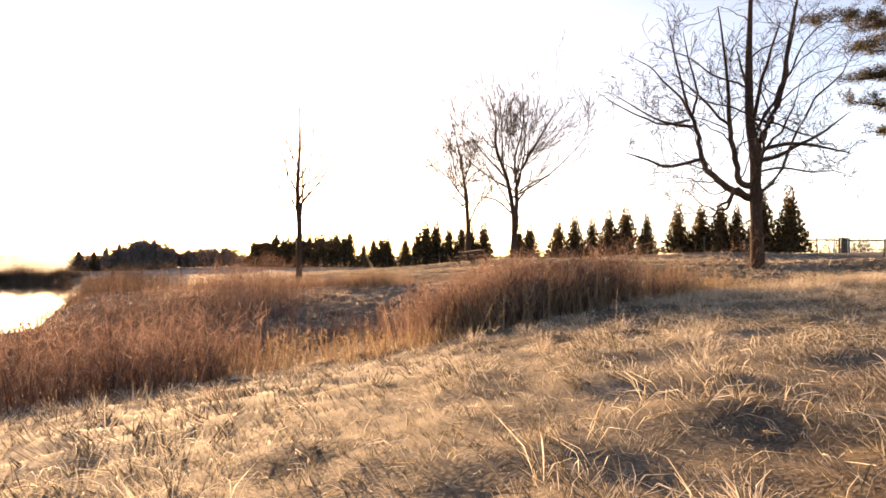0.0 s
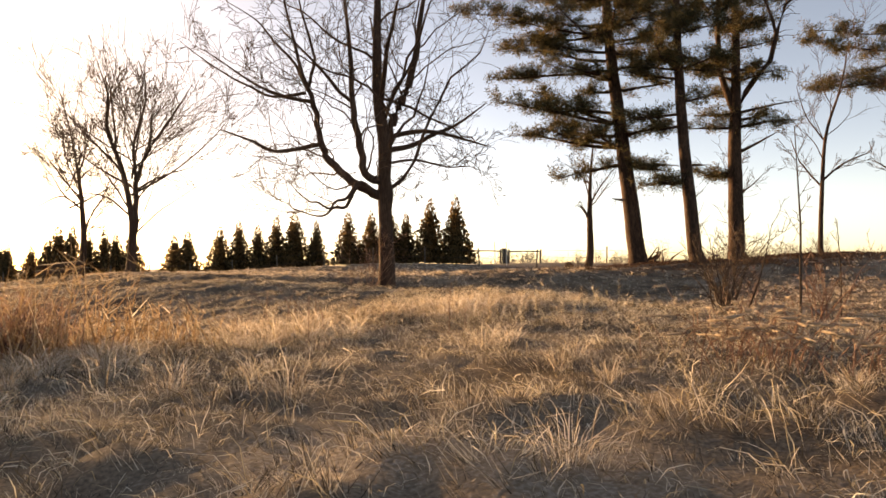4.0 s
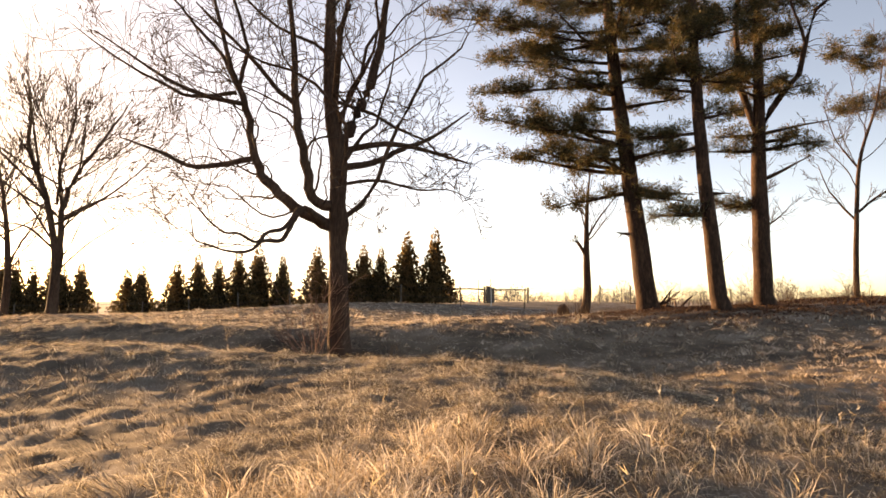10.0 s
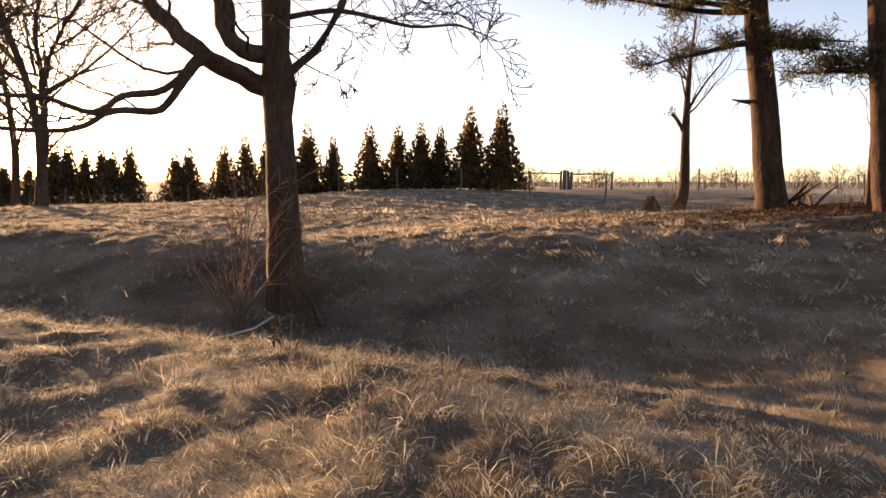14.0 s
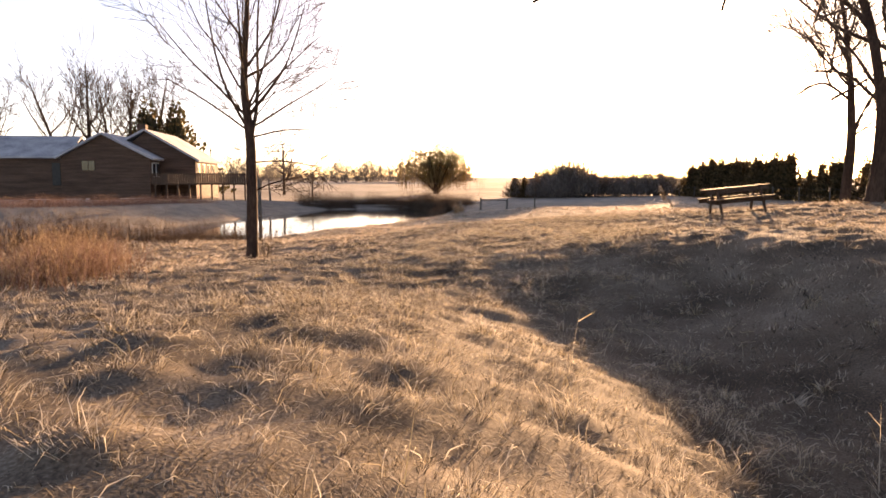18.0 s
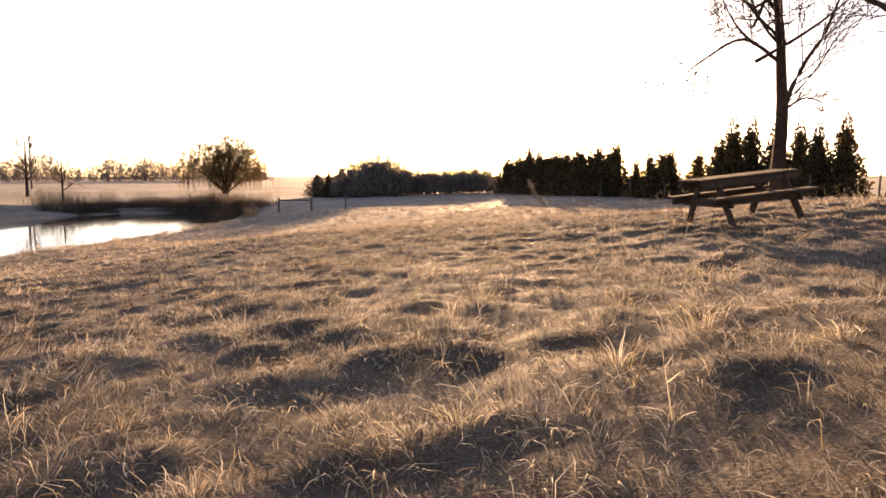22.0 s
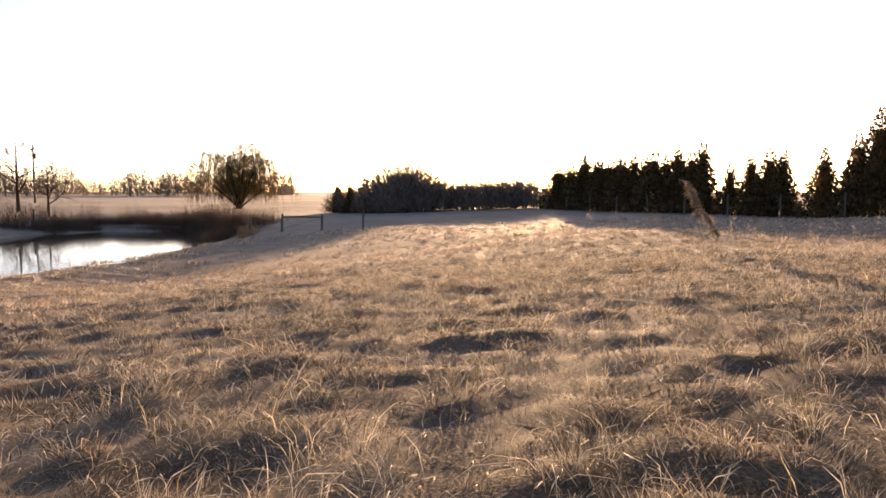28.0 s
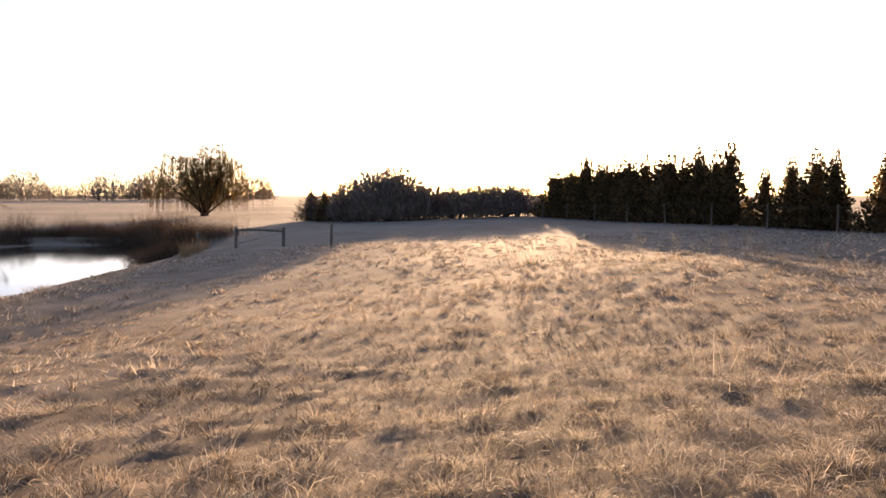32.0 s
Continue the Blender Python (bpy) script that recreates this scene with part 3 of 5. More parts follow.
bare_tree(4.2, 43.8, "tall bare tree with two trunks grown from one foot", [
    (0, 0, 0, .30), (.1, 0, .5, .23), (.12, 0, 2.6, .15), (-.3, 0, 5.0, .12), (-1.0, 0, 7.1, .09), (-1.0, .1, 8.8, .05), (-1.5, 0, 10.4, .015)], [
    [(.1, .05, .9, .16), (.3, .1, 2.6, .14), (.3, .1, 4.5, .12), (.9, .1, 6.2, .09), (1.9, .1, 7.9, .06), (2.9, .2, 9.7, .015)],
    [(.3, .1, 4.6, .09), (.2, -.1, 6.4, .07), (.7, -.2, 8.5, .045), (.6, -.2, 10.4, .012)],
    [(-.3, 0, 5.0, .07), (-1.4, -.4, 6.2, .05), (-2.6, -.8, 7.4, .012)], [(.3, .1, 4.2, .06), (1.6, .4, 5.0, .045), (3.2, .8, 5.6, .012)],
    [(.12, 0, 2.8, .06), (-1.0, .5, 3.8, .045), (-2.2, .8, 4.0, .012)], [(.5, .1, 5.3, .06), (.9, 1.2, 7.0, .045), (1.0, 2.0, 9.2, .012)],
    [(-.6, 0, 6.2, .06), (-.7, -1.2, 7.6, .045), (-.9, -2.0, 9.6, .012)],
    *auto_limbs(random.Random(72), 9.6, 3.7, 12, 5.0, (.2, .1), .065, .66)], 22, twig_min=.010, dense=2.1, top=3, kids=(0, 9, 10, 0), shrink=(0, .62, .62, .7), wander=.11, up=.055)
bare_tree(-6.1, 30.4, "young bare tree with a slim dark trunk near the pond", [
    (0, 0, 0, .19), (.02, .03, .5, .14), (.03, .05, 2.84, .12), (-.03, -.05, 4.5, .09), (.04, .06, 6.6, .05), (0, 0, 8.6, .012)], [
    [(0, 0, 3.3, .03), (.6, .56, 3.8, .024), (1.2, 1.1, 4.25, .016), (1.6, 1.5, 4.6, .007)], [(0, 0, 3.1, .026), (.65, .6, 3.3, .02), (1.3, 1.2, 3.3, .008)],
    [(0, 0, 2.5, .024), (.6, .56, 2.55, .018), (1.3, 1.2, 2.4, .008)], [(0, 0, 3.8, .03), (.6, .5, 4.6, .02), (1.3, 1.2, 5.5, .008)],
    [(0, 0, 3.6, .034), (-.5, -.45, 4.3, .028), (-1.1, -1.0, 5.1, .02), (-1.7, -1.55, 6.1, .008)], [(0, 0, 3.3, .03), (-.7, -.7, 4.0, .02), (-1.5, -1.4, 4.6, .008)],
    [(.02, .04, 1.75, .022), (.27, .47, 2.0, .018), (.85, 1.4, 2.25, .007)],
    [(.03, .05, 2.9, .06), (.12, .2, 4.2, .04), (.1, .3, 6.2, .024), (.3, .5, 7.9, .01)], [(0, 0, 3.3, .036), (-.3, -.5, 4.6, .03), (-.5, -.8, 6.6, .012)],
    [(0, 0, 3.6, .045), (.5, .8, 4.9, .03), (.8, 1.2, 6.4, .01)], [(0, 0, 3.9, .04), (.5, -.4, 5.1, .03), (.9, -.7, 6.6, .01)],
    [(0, 0, 4.2, .04), (-.6, .3, 5.4, .03), (-1.0, .5, 6.9, .01)], [(0, 0, 4.8, .035), (.4, .6, 6.0, .025), (.5, .8, 7.6, .01)],
    [(0, 0, 2.2, .03), (-.5, .3, 2.9, .025), (-1.1, .6, 3.8, .01)]], 23, twig_min=.006, top=3, kids=(0, 9, 10, 0), shrink=(0, .62, .62, .7), wander=.11, up=.055)
bare_tree(32.2, 27.9, "thin crooked bare tree at the edge of the field", [
    (0, 0, 0, .15), (-.06, .09, .4, .11), (-.02, .02, 2.7, .09), (.1, -.15, 5.3, .065), (.43, -.64, 7.3, .04), (.61, -.9, 9.1, .012)], [
    [(0, 0, 3.3, .05), (.5, -.7, 4.0, .04), (1.1, -1.5, 4.4, .012)], [(0, 0, 3.0, .045), (-.5, .7, 4.2, .03), (-.7, 1.0, 5.3, .01)],
    [(.1, -.1, 5.0, .035), (-.3, .5, 6.2, .025), (-.5, .8, 7.6, .01)]], 24, kids=(0, 5, 4, 4))
bare_tree(25.9, 36.7, "small crooked snag with a broken stub below the pines", [
    (0, 0, 0, .26), (.2, -.14, .9, .19), (.2, -.14, 3.0, .14), (.24, -.17, 4.9, .08), (.39, -.27, 6.9, .015)], [
    [(.2, -.14, 2.8, .08), (-.05, .04, 3.35, .07), (-.2, .14, 3.5, .05)], [(.22, -.15, 3.6, .05), (.7, -.5, 4.6, .035), (1.5, -1.0, 5.8, .01)],
    [(.24, -.16, 4.6, .03), (-.4, .3, 5.4, .02), (-.9, .6, 5.8, .008)]], 25, kids=(0, 5, 4, 3))
plain_tree(27.9, 28.6, "broken thin snag with a bent side branch among the pines", 4.6, .085, 2.6, 3, 1.3, 26, top=3)
plain_tree(26.2, 29.2, "short dead trunk broken off beside a pine", 3.3, .07, 2.6, 1, .5, 27, top=2)
plain_tree(35.5, 26.6, "thin bare tree with fine upright branches", 8.5, .10, 2.5, 7, 1.7, 28, top=3)
plain_tree(38.0, 27.5, "thin bare tree leaning at the field edge", 7.5, .09, 2.0, 7, 1.6, 29, top=3, lean=(.7, -.4))

# ---- pines ----
def needle_tufts(rnd, places, size, blades=12):
    """Sprays of narrow needles round each place, as arrays of places and triangles."""
    rs = np.random.RandomState(rnd.randrange(1 << 30))
    P = np.repeat(np.array(places), blades, 0)
    n = len(P)
    d = rs.normal(size=(n, 3))
    d[:, 2] = d[:, 2] * 0.7 + 0.25
    d /= np.linalg.norm(d, axis=1)[:, None]
    w = np.cross(d, rs.normal(size=(n, 3)))
    w /= np.linalg.norm(w, axis=1)[:, None]
    l = size * rs.uniform(0.6, 1.2, (n, 1))
    v = np.stack([P - w * size * .05, P + d * l + w * size * .05, P + d * l * .9 - w * size * .06], 1).reshape(-1, 3)
    t = np.arange(3 * n).reshape(-1, 3)
    return v, t


def pine(x, y, label, trunk, limbs, seed, z=None, needle=.235, group="pines at the field edge", bare=()):
    """limbs: (height, bearing in degrees from +x, reach, rise, whether needled)."""
    rnd = random.Random(seed)
    ob = thing("pine_tree", x, y, at_ground(x, y, .1) if z is None else z, label, "pine tree", group=group)
    pts = [Vector(r[:3]) for r in trunk]
    dense, rad = [], []
    for a, b, ra, rb in zip(pts, pts[1:], [r[3] for r in trunk], [r[3] for r in trunk][1:]):
        for k in range(6):
            dense.append(a.lerp(b, k / 6) + Vector((rnd.gauss(0, .008), rnd.gauss(0, .008), 0)))
            rad.append(ra + (rb - ra) * k / 6)
    dense.append(pts[-1])
    rad.append(trunk[-1][3])
    v, f = tubes([(dense, rad)], 14)
    child("trunk", tri_data("trunk", v, f, M_PINEBARK, True), ob)
    for h, bearing, reach, rise, needled in limbs:
        k = min(range(len(dense)), key=lambda i: abs(dense[i].z - h))
        a = radians(bearing)
        p, d = dense[k].copy(), Vector((math.cos(a), math.sin(a), rise * .3))
        lp, lr = [], []
        n = max(4, int(reach * 2.2))
        for s in range(n + 1):
            lp.append(p.copy())
            lr.append(max(.008, rad[k] * .34 * (1 - .85 * s / n)))
            d = (d + Vector((rnd.gauss(0, .09), rnd.gauss(0, .09), rnd.gauss(0, .07) + rise * .05))).normalized()
            p = p + d * (reach / n)
        lines, spots = [(lp, lr)], []
        if needled:
            pads = max(2, int(reach * 1.5))
            for s in range(pads):
                q = lp[min(n, int((.36 + .64 * (s + rnd.random()) / pads) * n))]
                c = q + Vector((rnd.gauss(0, .26), rnd.gauss(0, .26), rnd.gauss(.06, .08)))
                lines.append(([q, q.lerp(c, .5), c], [.016, .013, .01]))
                for k2 in range(7):
                    b = rnd.uniform(0, 6.28)
                    e = c + Vector((math.cos(b), math.sin(b), rnd.gauss(.08, .34))) * rnd.uniform(.25, .72)
                    lines.append(([c, c.lerp(e, .5) + Vector((0, 0, -.02)), e], [.01, .008, .005]))
                    for m in range(7):
                        f = c.lerp(e, rnd.uniform(.3, 1.08))
                        spots.append((f.x + rnd.gauss(0, .09), f.y + rnd.gauss(0, .09), f.z + rnd.gauss(.03, .09)))
        else:
            for s in range(int(reach * 5)):
                g = rnd.uniform(.3, 1) * n
                q = lp[min(n, int(g))]
                e = q + Vector((rnd.gauss(0, .3), rnd.gauss(0, .3), rnd.gauss(0, .2)))
                lines.append(([q, q.lerp(e, .5) + Vector((0, 0, .04)), e], [.012, .009, .005]))
        v, f = tubes(lines, 5)
        limb = child("limb", tri_data("limb", v, f, M_PINEBARK, True), ob)
        if spots:
            v, f = needle_tufts(rnd, spots, needle, 10)
            child("needles", tri_data("needles", v, f, M_NEEDLE), limb)
    for rows in bare:
        p, r, lines = [Vector(q[:3]) for q in rows], [q[3] for q in rows], []
        for k in range(26):
            g = rnd.uniform(.35, .999) * (len(p) - 1)
            q = p[int(g)].lerp(p[int(g) + 1], g % 1)
            e = q + Vector((rnd.gauss(.15, .3), rnd.gauss(-.15, .3), rnd.gauss(.15, .25)))
            lines.append(([q, q.lerp(e, .5) + Vector((0, 0, .07)), e], [.016, .012, .006]))
        v, f = tubes([(p, r)] + lines, 6)
        child("limb", tri_data("limb", v, f, M_PINEBARK, True), ob)
    return ob


def whorls(rnd, lo, hi, step, reach, rise=.3):
    rows, h = [], lo
    while h < hi:
        a = rnd.uniform(0, 360)
        for k in range(3):
            rows.append((h + rnd.uniform(-.35, .35), a + k * 120 + rnd.uniform(-30, 30), reach * rnd.uniform(.6, 1.1) * (1 - .45 * (h - lo) / (hi - lo)), rise, True))
        h += step
    return rows


_r = random.Random(5)
pine(23.75, 29.75, "tall leaning pine with a bare reddish trunk and broken stubs",
     [(0, 0, 0, .44), (-.03, .03, .5, .36), (-.45, .35, 5.0, .28), (-.72, .57, 7.8, .24), (-.9, .7, 10.2, .2), (-1.3, .9, 16.5, .03)],
     [(5.2, 150, 4.6, .35, True), (4.7, 158, 3.6, .0, True), (5.5, 128, 3.4, .2, True), (5.9, 148, 5.4, .15, True), (5.9, 135, 4.2, .5, True), (5.0, 200, 2.6, .1, True), (4.2, 140, 2.7, -.1, True), (6.5, 165, 3.2, .3, True),
      (4.6, 330, 2.2, -.35, True), (5.6, 300, 2.0, .1, True), (3.9, 320, 1.9, -.6, True), (2.75, 145, .75, .0, False), (3.3, 250, .5, 0, False), (5.6, 150, 1.0, 0, False),
      (7.2, 140, 1.7, .2, True), (7.6, 165, 1.5, .2, True), (8.4, 150, 5.6, .3, True), (8.8, 130, 4.6, .4, True), (10.3, 142, 6.6, .2, True), (10.8, 150, 6.2, .15, True), (9.6, 136, 5.8, .2, True), (9.9, 145, 4.4, .1, True), (7.8, 190, 3.0, .3, True), (7.2, 330, 2.6, .2, True), (8.4, 310, 2.8, .3, True)]
     + whorls(_r, 9.0, 16.0, .75, 3.8), 31)
pine(24.35, 26.95, "straight tall pine with a bare lower trunk",
     [(0, 0, 0, .34), (-.1, .11, .5, .27), (-.33, .36, 4.5, .21), (-.43, .46, 7.2, .18), (-.47, .5, 9.3, .15), (-.5, .5, 15.5, .02)],
     [(6.0, 135, 2.3, .2, True), (5.7, 150, 2.0, .0, True), (6.4, 320, 1.6, .2, True), (5.3, 120, 1.7, -.2, True), (3.0, 135, 1.6, -.1, True), (2.9, 160, 1.2, .0, True),
      (4.1, 320, .8, .4, False), (7.0, 140, 2.4, .3, True), (7.4, 310, 2.0, .3, True)] + whorls(_r, 7.6, 15.0, .7, 2.7), 32)
pine(27.4, 28.0, "tall pine with a forked top and a long bare side limb",
     [(0, 0, 0, .42), (-.04, .05, .5, .33), (-.05, .06, 5.3, .25), (0, 0, 7.0, .2), (.05, 0, 9.8, .15), (.1, 0, 15.5, .02)],
     [(5.6, 130, 1.9, .1, True), (5.7, 310, 2.2, .15, True), (6.0, 330, 1.6, .1, True), (6.1, 150, 1.6, .2, True), (3.6, 130, 1.5, .0, True), (3.7, 145, 1.2, .1, True),
      (4.6, 310, 1.8, .9, False), (6.1, 320, 2.6, .9, False)] + whorls(_r, 7.2, 15.0, .8, 2.4), 33, bare=(
         [(0, 0, 6.2, .13), (.25, -.27, 7.0, .12), (.5, -.52, 7.5, .115), (.9, -.95, 8.2, .105), (1.07, -1.13, 9.3, .09), (1.3, -1.37, 10.4, .07), (1.65, -1.73, 10.8, .05), (2.45, -2.57, 11.0, .012)],
         [(1.05, -1.1, 9.3, .07), (.98, -1.04, 9.8, .06), (.78, -.84, 10.7, .045), (.7, -.74, 11.7, .012)],
         [(-.1, .1, 6.4, .15), (-.4, .45, 8.0, .13), (-.45, .5, 10.0, .1), (-.3, .3, 13.5, .03)]))
pine(37.5, 25.5, "tall pine at the margin of the pasture with drooping needled limbs",
     [(0, 0, 0, .38), (0, 0, 5, .28), (0, 0, 10, .18), (.2, 0, 16, .02)],
     [(8.9, 118, 6.4, .05, True), (9.5, 113, 6.0, .1, True), (8.6, 123, 5.6, .0, True), (9.9, 120, 5.6, .1, True), (8.2, 118, 3.6, -.1, True)] + whorls(_r, 10.6, 15.5, .8, 3.0), 34)

# ---- cedars ----
def cedar_meshes(seed, h, wide, count, spray=1.0, mat=None):
    """Trunk and foliage of a cone-shaped cedar of many small flat sprays."""
    rnd = random.Random(seed)
    rs = np.random.RandomState(seed)
    v, f = tubes([([(0, 0, -.1), (0, 0, h * .5), (0, 0, h * .97)], [.07, .045, .01])], 6)
    trunk = tri_data("trunk", v, f, M_BARK, True)
    u = rs.uniform(0, 1, count)
    z = h * (1 - (1 - u) ** .53) * .985 + .05
    a = rs.uniform(0, 2 * np.pi, count)
    body = wide * np.clip(1 - z / h, 0, 1) * (1.25 - .25 * z / h)
    lobes = 1 + .2 * np.sin(a * 5 + z * 6.0) * np.cos(z * 4.1 + seed) + .18 * np.sin(z * 9 + a * 2) + .1 * np.sin(z * 21 + a * 4)
    r = body * lobes * np.sqrt(rs.uniform(.35, 1.05, count)) + .03
    p = np.stack([r * np.cos(a), r * np.sin(a), z], -1)
    d = np.stack([np.cos(a), np.sin(a), rs.uniform(.6, 1.8, count)], -1) + rs.normal(0, .35, (count, 3))
    d /= np.linalg.norm(d, axis=1)[:, None]
    w = np.cross(d, rs.normal(size=(count, 3)))
    w /= np.linalg.norm(w, axis=1)[:, None]
    l = (spray * rs.uniform(.12, .28, count) * (1 - .3 * z / h))[:, None]
    b = l * rs.uniform(.25, .45, (count, 1))
    vv = np.stack([p, p + d * l * .5 + w * b, p + d * l, p + d * l * .5 - w * b], 1).reshape(-1, 3)
    i = np.arange(count)[:, None] * 4
    hs = [.12, h * .15, h * .4, h * .65, h * .8]
    cv, cf = tubes([([(0, 0, q) for q in hs], [wide * .66 * (1 - q / h) + .02 for q in hs])], 9)
    cv = cv * (1 + rs.normal(0, .09, (len(cv), 1)) * [1, 1, 0])
    return trunk, tri_data("foliage", np.concatenate([vv, cv]), np.concatenate([i + [0, 1, 2], i + [0, 2, 3], cf + len(vv)]), mat or M_CEDAR)


CEDAR_KINDS = [cedar_meshes(s, 4.6, w, 2700, .95) for s, w in ((41, 1.05), (42, 1.2), (43, .98), (44, 1.28))]
HEDGE0, HEDGE_DIR = Vector((26.2, 52.9)), Vector((-.752, .659))
rnd_c = random.Random(77)
# metres along the hedge line, height of the tree
HEDGE = [(.5, 5.2), (2.5, 5.0), (4.2, 4.0), (5.6, 4.1), (7.4, 4.2), (9.0, 4.3), (12.2, 3.9), (14.2, 4.8), (15.6, 4.7), (17.3, 4.2), (19.3, 4.8), (20.9, 4.4), (24.0, 4.3), (25.8, 4.0),
         (30.0, 4.6), (31.6, 4.3), (33.3, 4.7), (34.9, 4.6), (36.7, 5.3), (38.4, 5.5), (39.8, 4.5), (41.8, 3.9), (44.1, 4.0), (45.5, 4.1), (46.9, 3.9), (49.1, 3.4)]
s_ = 51.6
while s_ < 73.5:
    HEDGE.append((s_, rnd_c.uniform(4.3, 5.2) - max(0, s_ - 68) * .16))
    s_ += rnd_c.uniform(.7, 1.1)
for k, (s, h) in enumerate(HEDGE):
    q = HEDGE0 + HEDGE_DIR * s + Vector((rnd_c.uniform(-.25, .25), rnd_c.uniform(-.25, .25)))
    x, y = q.x, q.y
    if s > 51:
        q = q + Vector((.5, .6)) * rnd_c.uniform(0, 2.0)
    g = at_ground(x, y, .05)
    ob = thing("cedar_tree", x, y, g, "dark green cone-shaped cedar in the hedge row, ragged at the tip" if k % 3 else "dark cone-shaped cedar with a narrow pointed crown in the hedge row",
               "cedar tree", group="cedars of the hedge row", rz=rnd_c.uniform(0, 360))
    tr, fo = CEDAR_KINDS[k % 4]
    sc = h / 4.6
    for nm, me in (("trunk", tr), ("foliage", fo)):
        c = child(nm, me, ob)
        c.scale = (sc * rnd_c.uniform(.95, 1.15), sc * rnd_c.uniform(.95, 1.15), sc)

# ---- far trees ----
def leafless_mass(name, label, spots, seed, mat, kind="stuff", full=1.0):
    """Far shrubs and small trees as many fine upward twigs. spots: (x, y, height, width)."""
    rs = np.random.RandomState(seed)
    V, T, base = [], [], 0
    for x, y, h, wd in spots:
        z0 = at_ground(x, y)
        n = int((80 + 34 * h * wd ** .5) * full)
        a = rs.uniform(0, 2 * np.pi, n)
        r = wd * .5 * np.sqrt(rs.uniform(0, 1, n))
        zz = h * rs.beta(1.6, 1.3, n) * np.sqrt(np.clip(1.02 - (2 * r / wd) ** 2, .05, 1))
        p = np.stack([x + r * np.cos(a), y + r * np.sin(a), z0 + zz * .9], -1)
        d = np.stack([np.cos(a) * .5, np.sin(a) * .5, np.ones(n)], -1) + rs.normal(0, .45, (n, 3))
        d /= np.linalg.norm(d, axis=1)[:, None]
        w = np.cross(d, rs.normal(size=(n, 3)))
        w /= np.linalg.norm(w, axis=1)[:, None]
        l = rs.uniform(.25, .6, (n, 1)) * (h / 4 + .5)
        b = .024 * (h / 4 + .6) * rs.uniform(.6, 1.6, (n, 1))
        V.append(np.stack([p - w * b, p + w * b, p + d * l], 1).reshape(-1, 3))
        T.append(np.arange(n)[:, None] * 3 + [0, 1, 2] + base)
        base += 3 * n
        m = 5
        stem = [([(x + q[0] * wd * .1, y + q[1] * wd * .1, z0 - .1), (x + q[0] * wd * .25, y + q[1] * wd * .25, z0 + h * .8)], [.05 * h / 4 + .02, .015]) for q in rs.uniform(-1, 1, (m, 2))]
        v, t = tubes(stem, 3)
        V.append(v)
        T.append(t + base)
        base += len(v)
    return tagged(new(name, tri_data(name, np.concatenate(V), np.concatenate(T), mat)), label, "trees", kind=kind)


def arc(cx, cy, t0, t1, d, n, seed, h, wd, jitter=6.0):
    """Spots on an arc about a centre, bearings in degrees left of +y."""
    r = random.Random(seed)
    out = []
    for k in range(n):
        a = radians(t0 + (t1 - t0) * (k + r.random()) / n)
        q = d + r.uniform(-jitter, jitter)
        out.append((cx - q * math.sin(a), cy + q * math.cos(a), r.uniform(*h), r.uniform(*wd)))
    return out


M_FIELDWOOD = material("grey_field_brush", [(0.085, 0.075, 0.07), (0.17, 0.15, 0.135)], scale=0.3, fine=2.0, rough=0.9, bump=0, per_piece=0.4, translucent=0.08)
# Bare wood kept paler than the field brush, with haze put into its colour.
M_HAZEWOOD = material("hazed_far_wood", [(0.12, 0.10, 0.085), (0.22, 0.185, 0.16)], scale=0.3, fine=2.0, rough=0.9, bump=0, per_piece=0.4, translucent=0.3)
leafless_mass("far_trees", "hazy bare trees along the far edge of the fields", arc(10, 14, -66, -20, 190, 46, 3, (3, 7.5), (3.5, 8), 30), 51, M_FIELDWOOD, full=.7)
leafless_mass("far_trees", "misty treeline behind the pond meadow", arc(-4, 40, 44, 80, 230, 44, 4, (5, 10), (8, 14), 25), 52, M_HAZEWOOD)
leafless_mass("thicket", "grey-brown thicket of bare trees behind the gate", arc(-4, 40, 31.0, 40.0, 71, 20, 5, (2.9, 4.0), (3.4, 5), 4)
              + arc(-4, 40, 32.6, 36.6, 67, 9, 15, (4.6, 5.4), (4, 5.4), 2), 53, M_HAZEWOOD, full=2.1)
leafless_mass("thicket", "low hazy thicket in the gap of the hedge", arc(-4, 40, 23.2, 31.5, 69, 22, 6, (2.8, 3.7), (3.2, 4.6), 3), 54, M_HAZEWOOD, full=2.2)
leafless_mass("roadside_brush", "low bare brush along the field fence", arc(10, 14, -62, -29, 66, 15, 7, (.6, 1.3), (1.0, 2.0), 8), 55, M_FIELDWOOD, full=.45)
for k, (b, d, h) in enumerate(((36.9, 69, 3.9), (38.0, 71, 3.7), (39.2, 71, 3.3), (40.2, 74, 3.5))):
    x, y = -4 - d * math.sin(radians(b)), 40 + d * math.cos(radians(b))
    ob = thing("cedar_tree", x, y, at_ground(x, y, .05), "small pointed cedar before the bare thicket", "cedar tree", group="cedars by the thicket")
    for nm, me in zip(("trunk", "foliage"), CEDAR_KINDS[k]):
        child(nm, me, ob).scale = (h / 4.6,) * 3


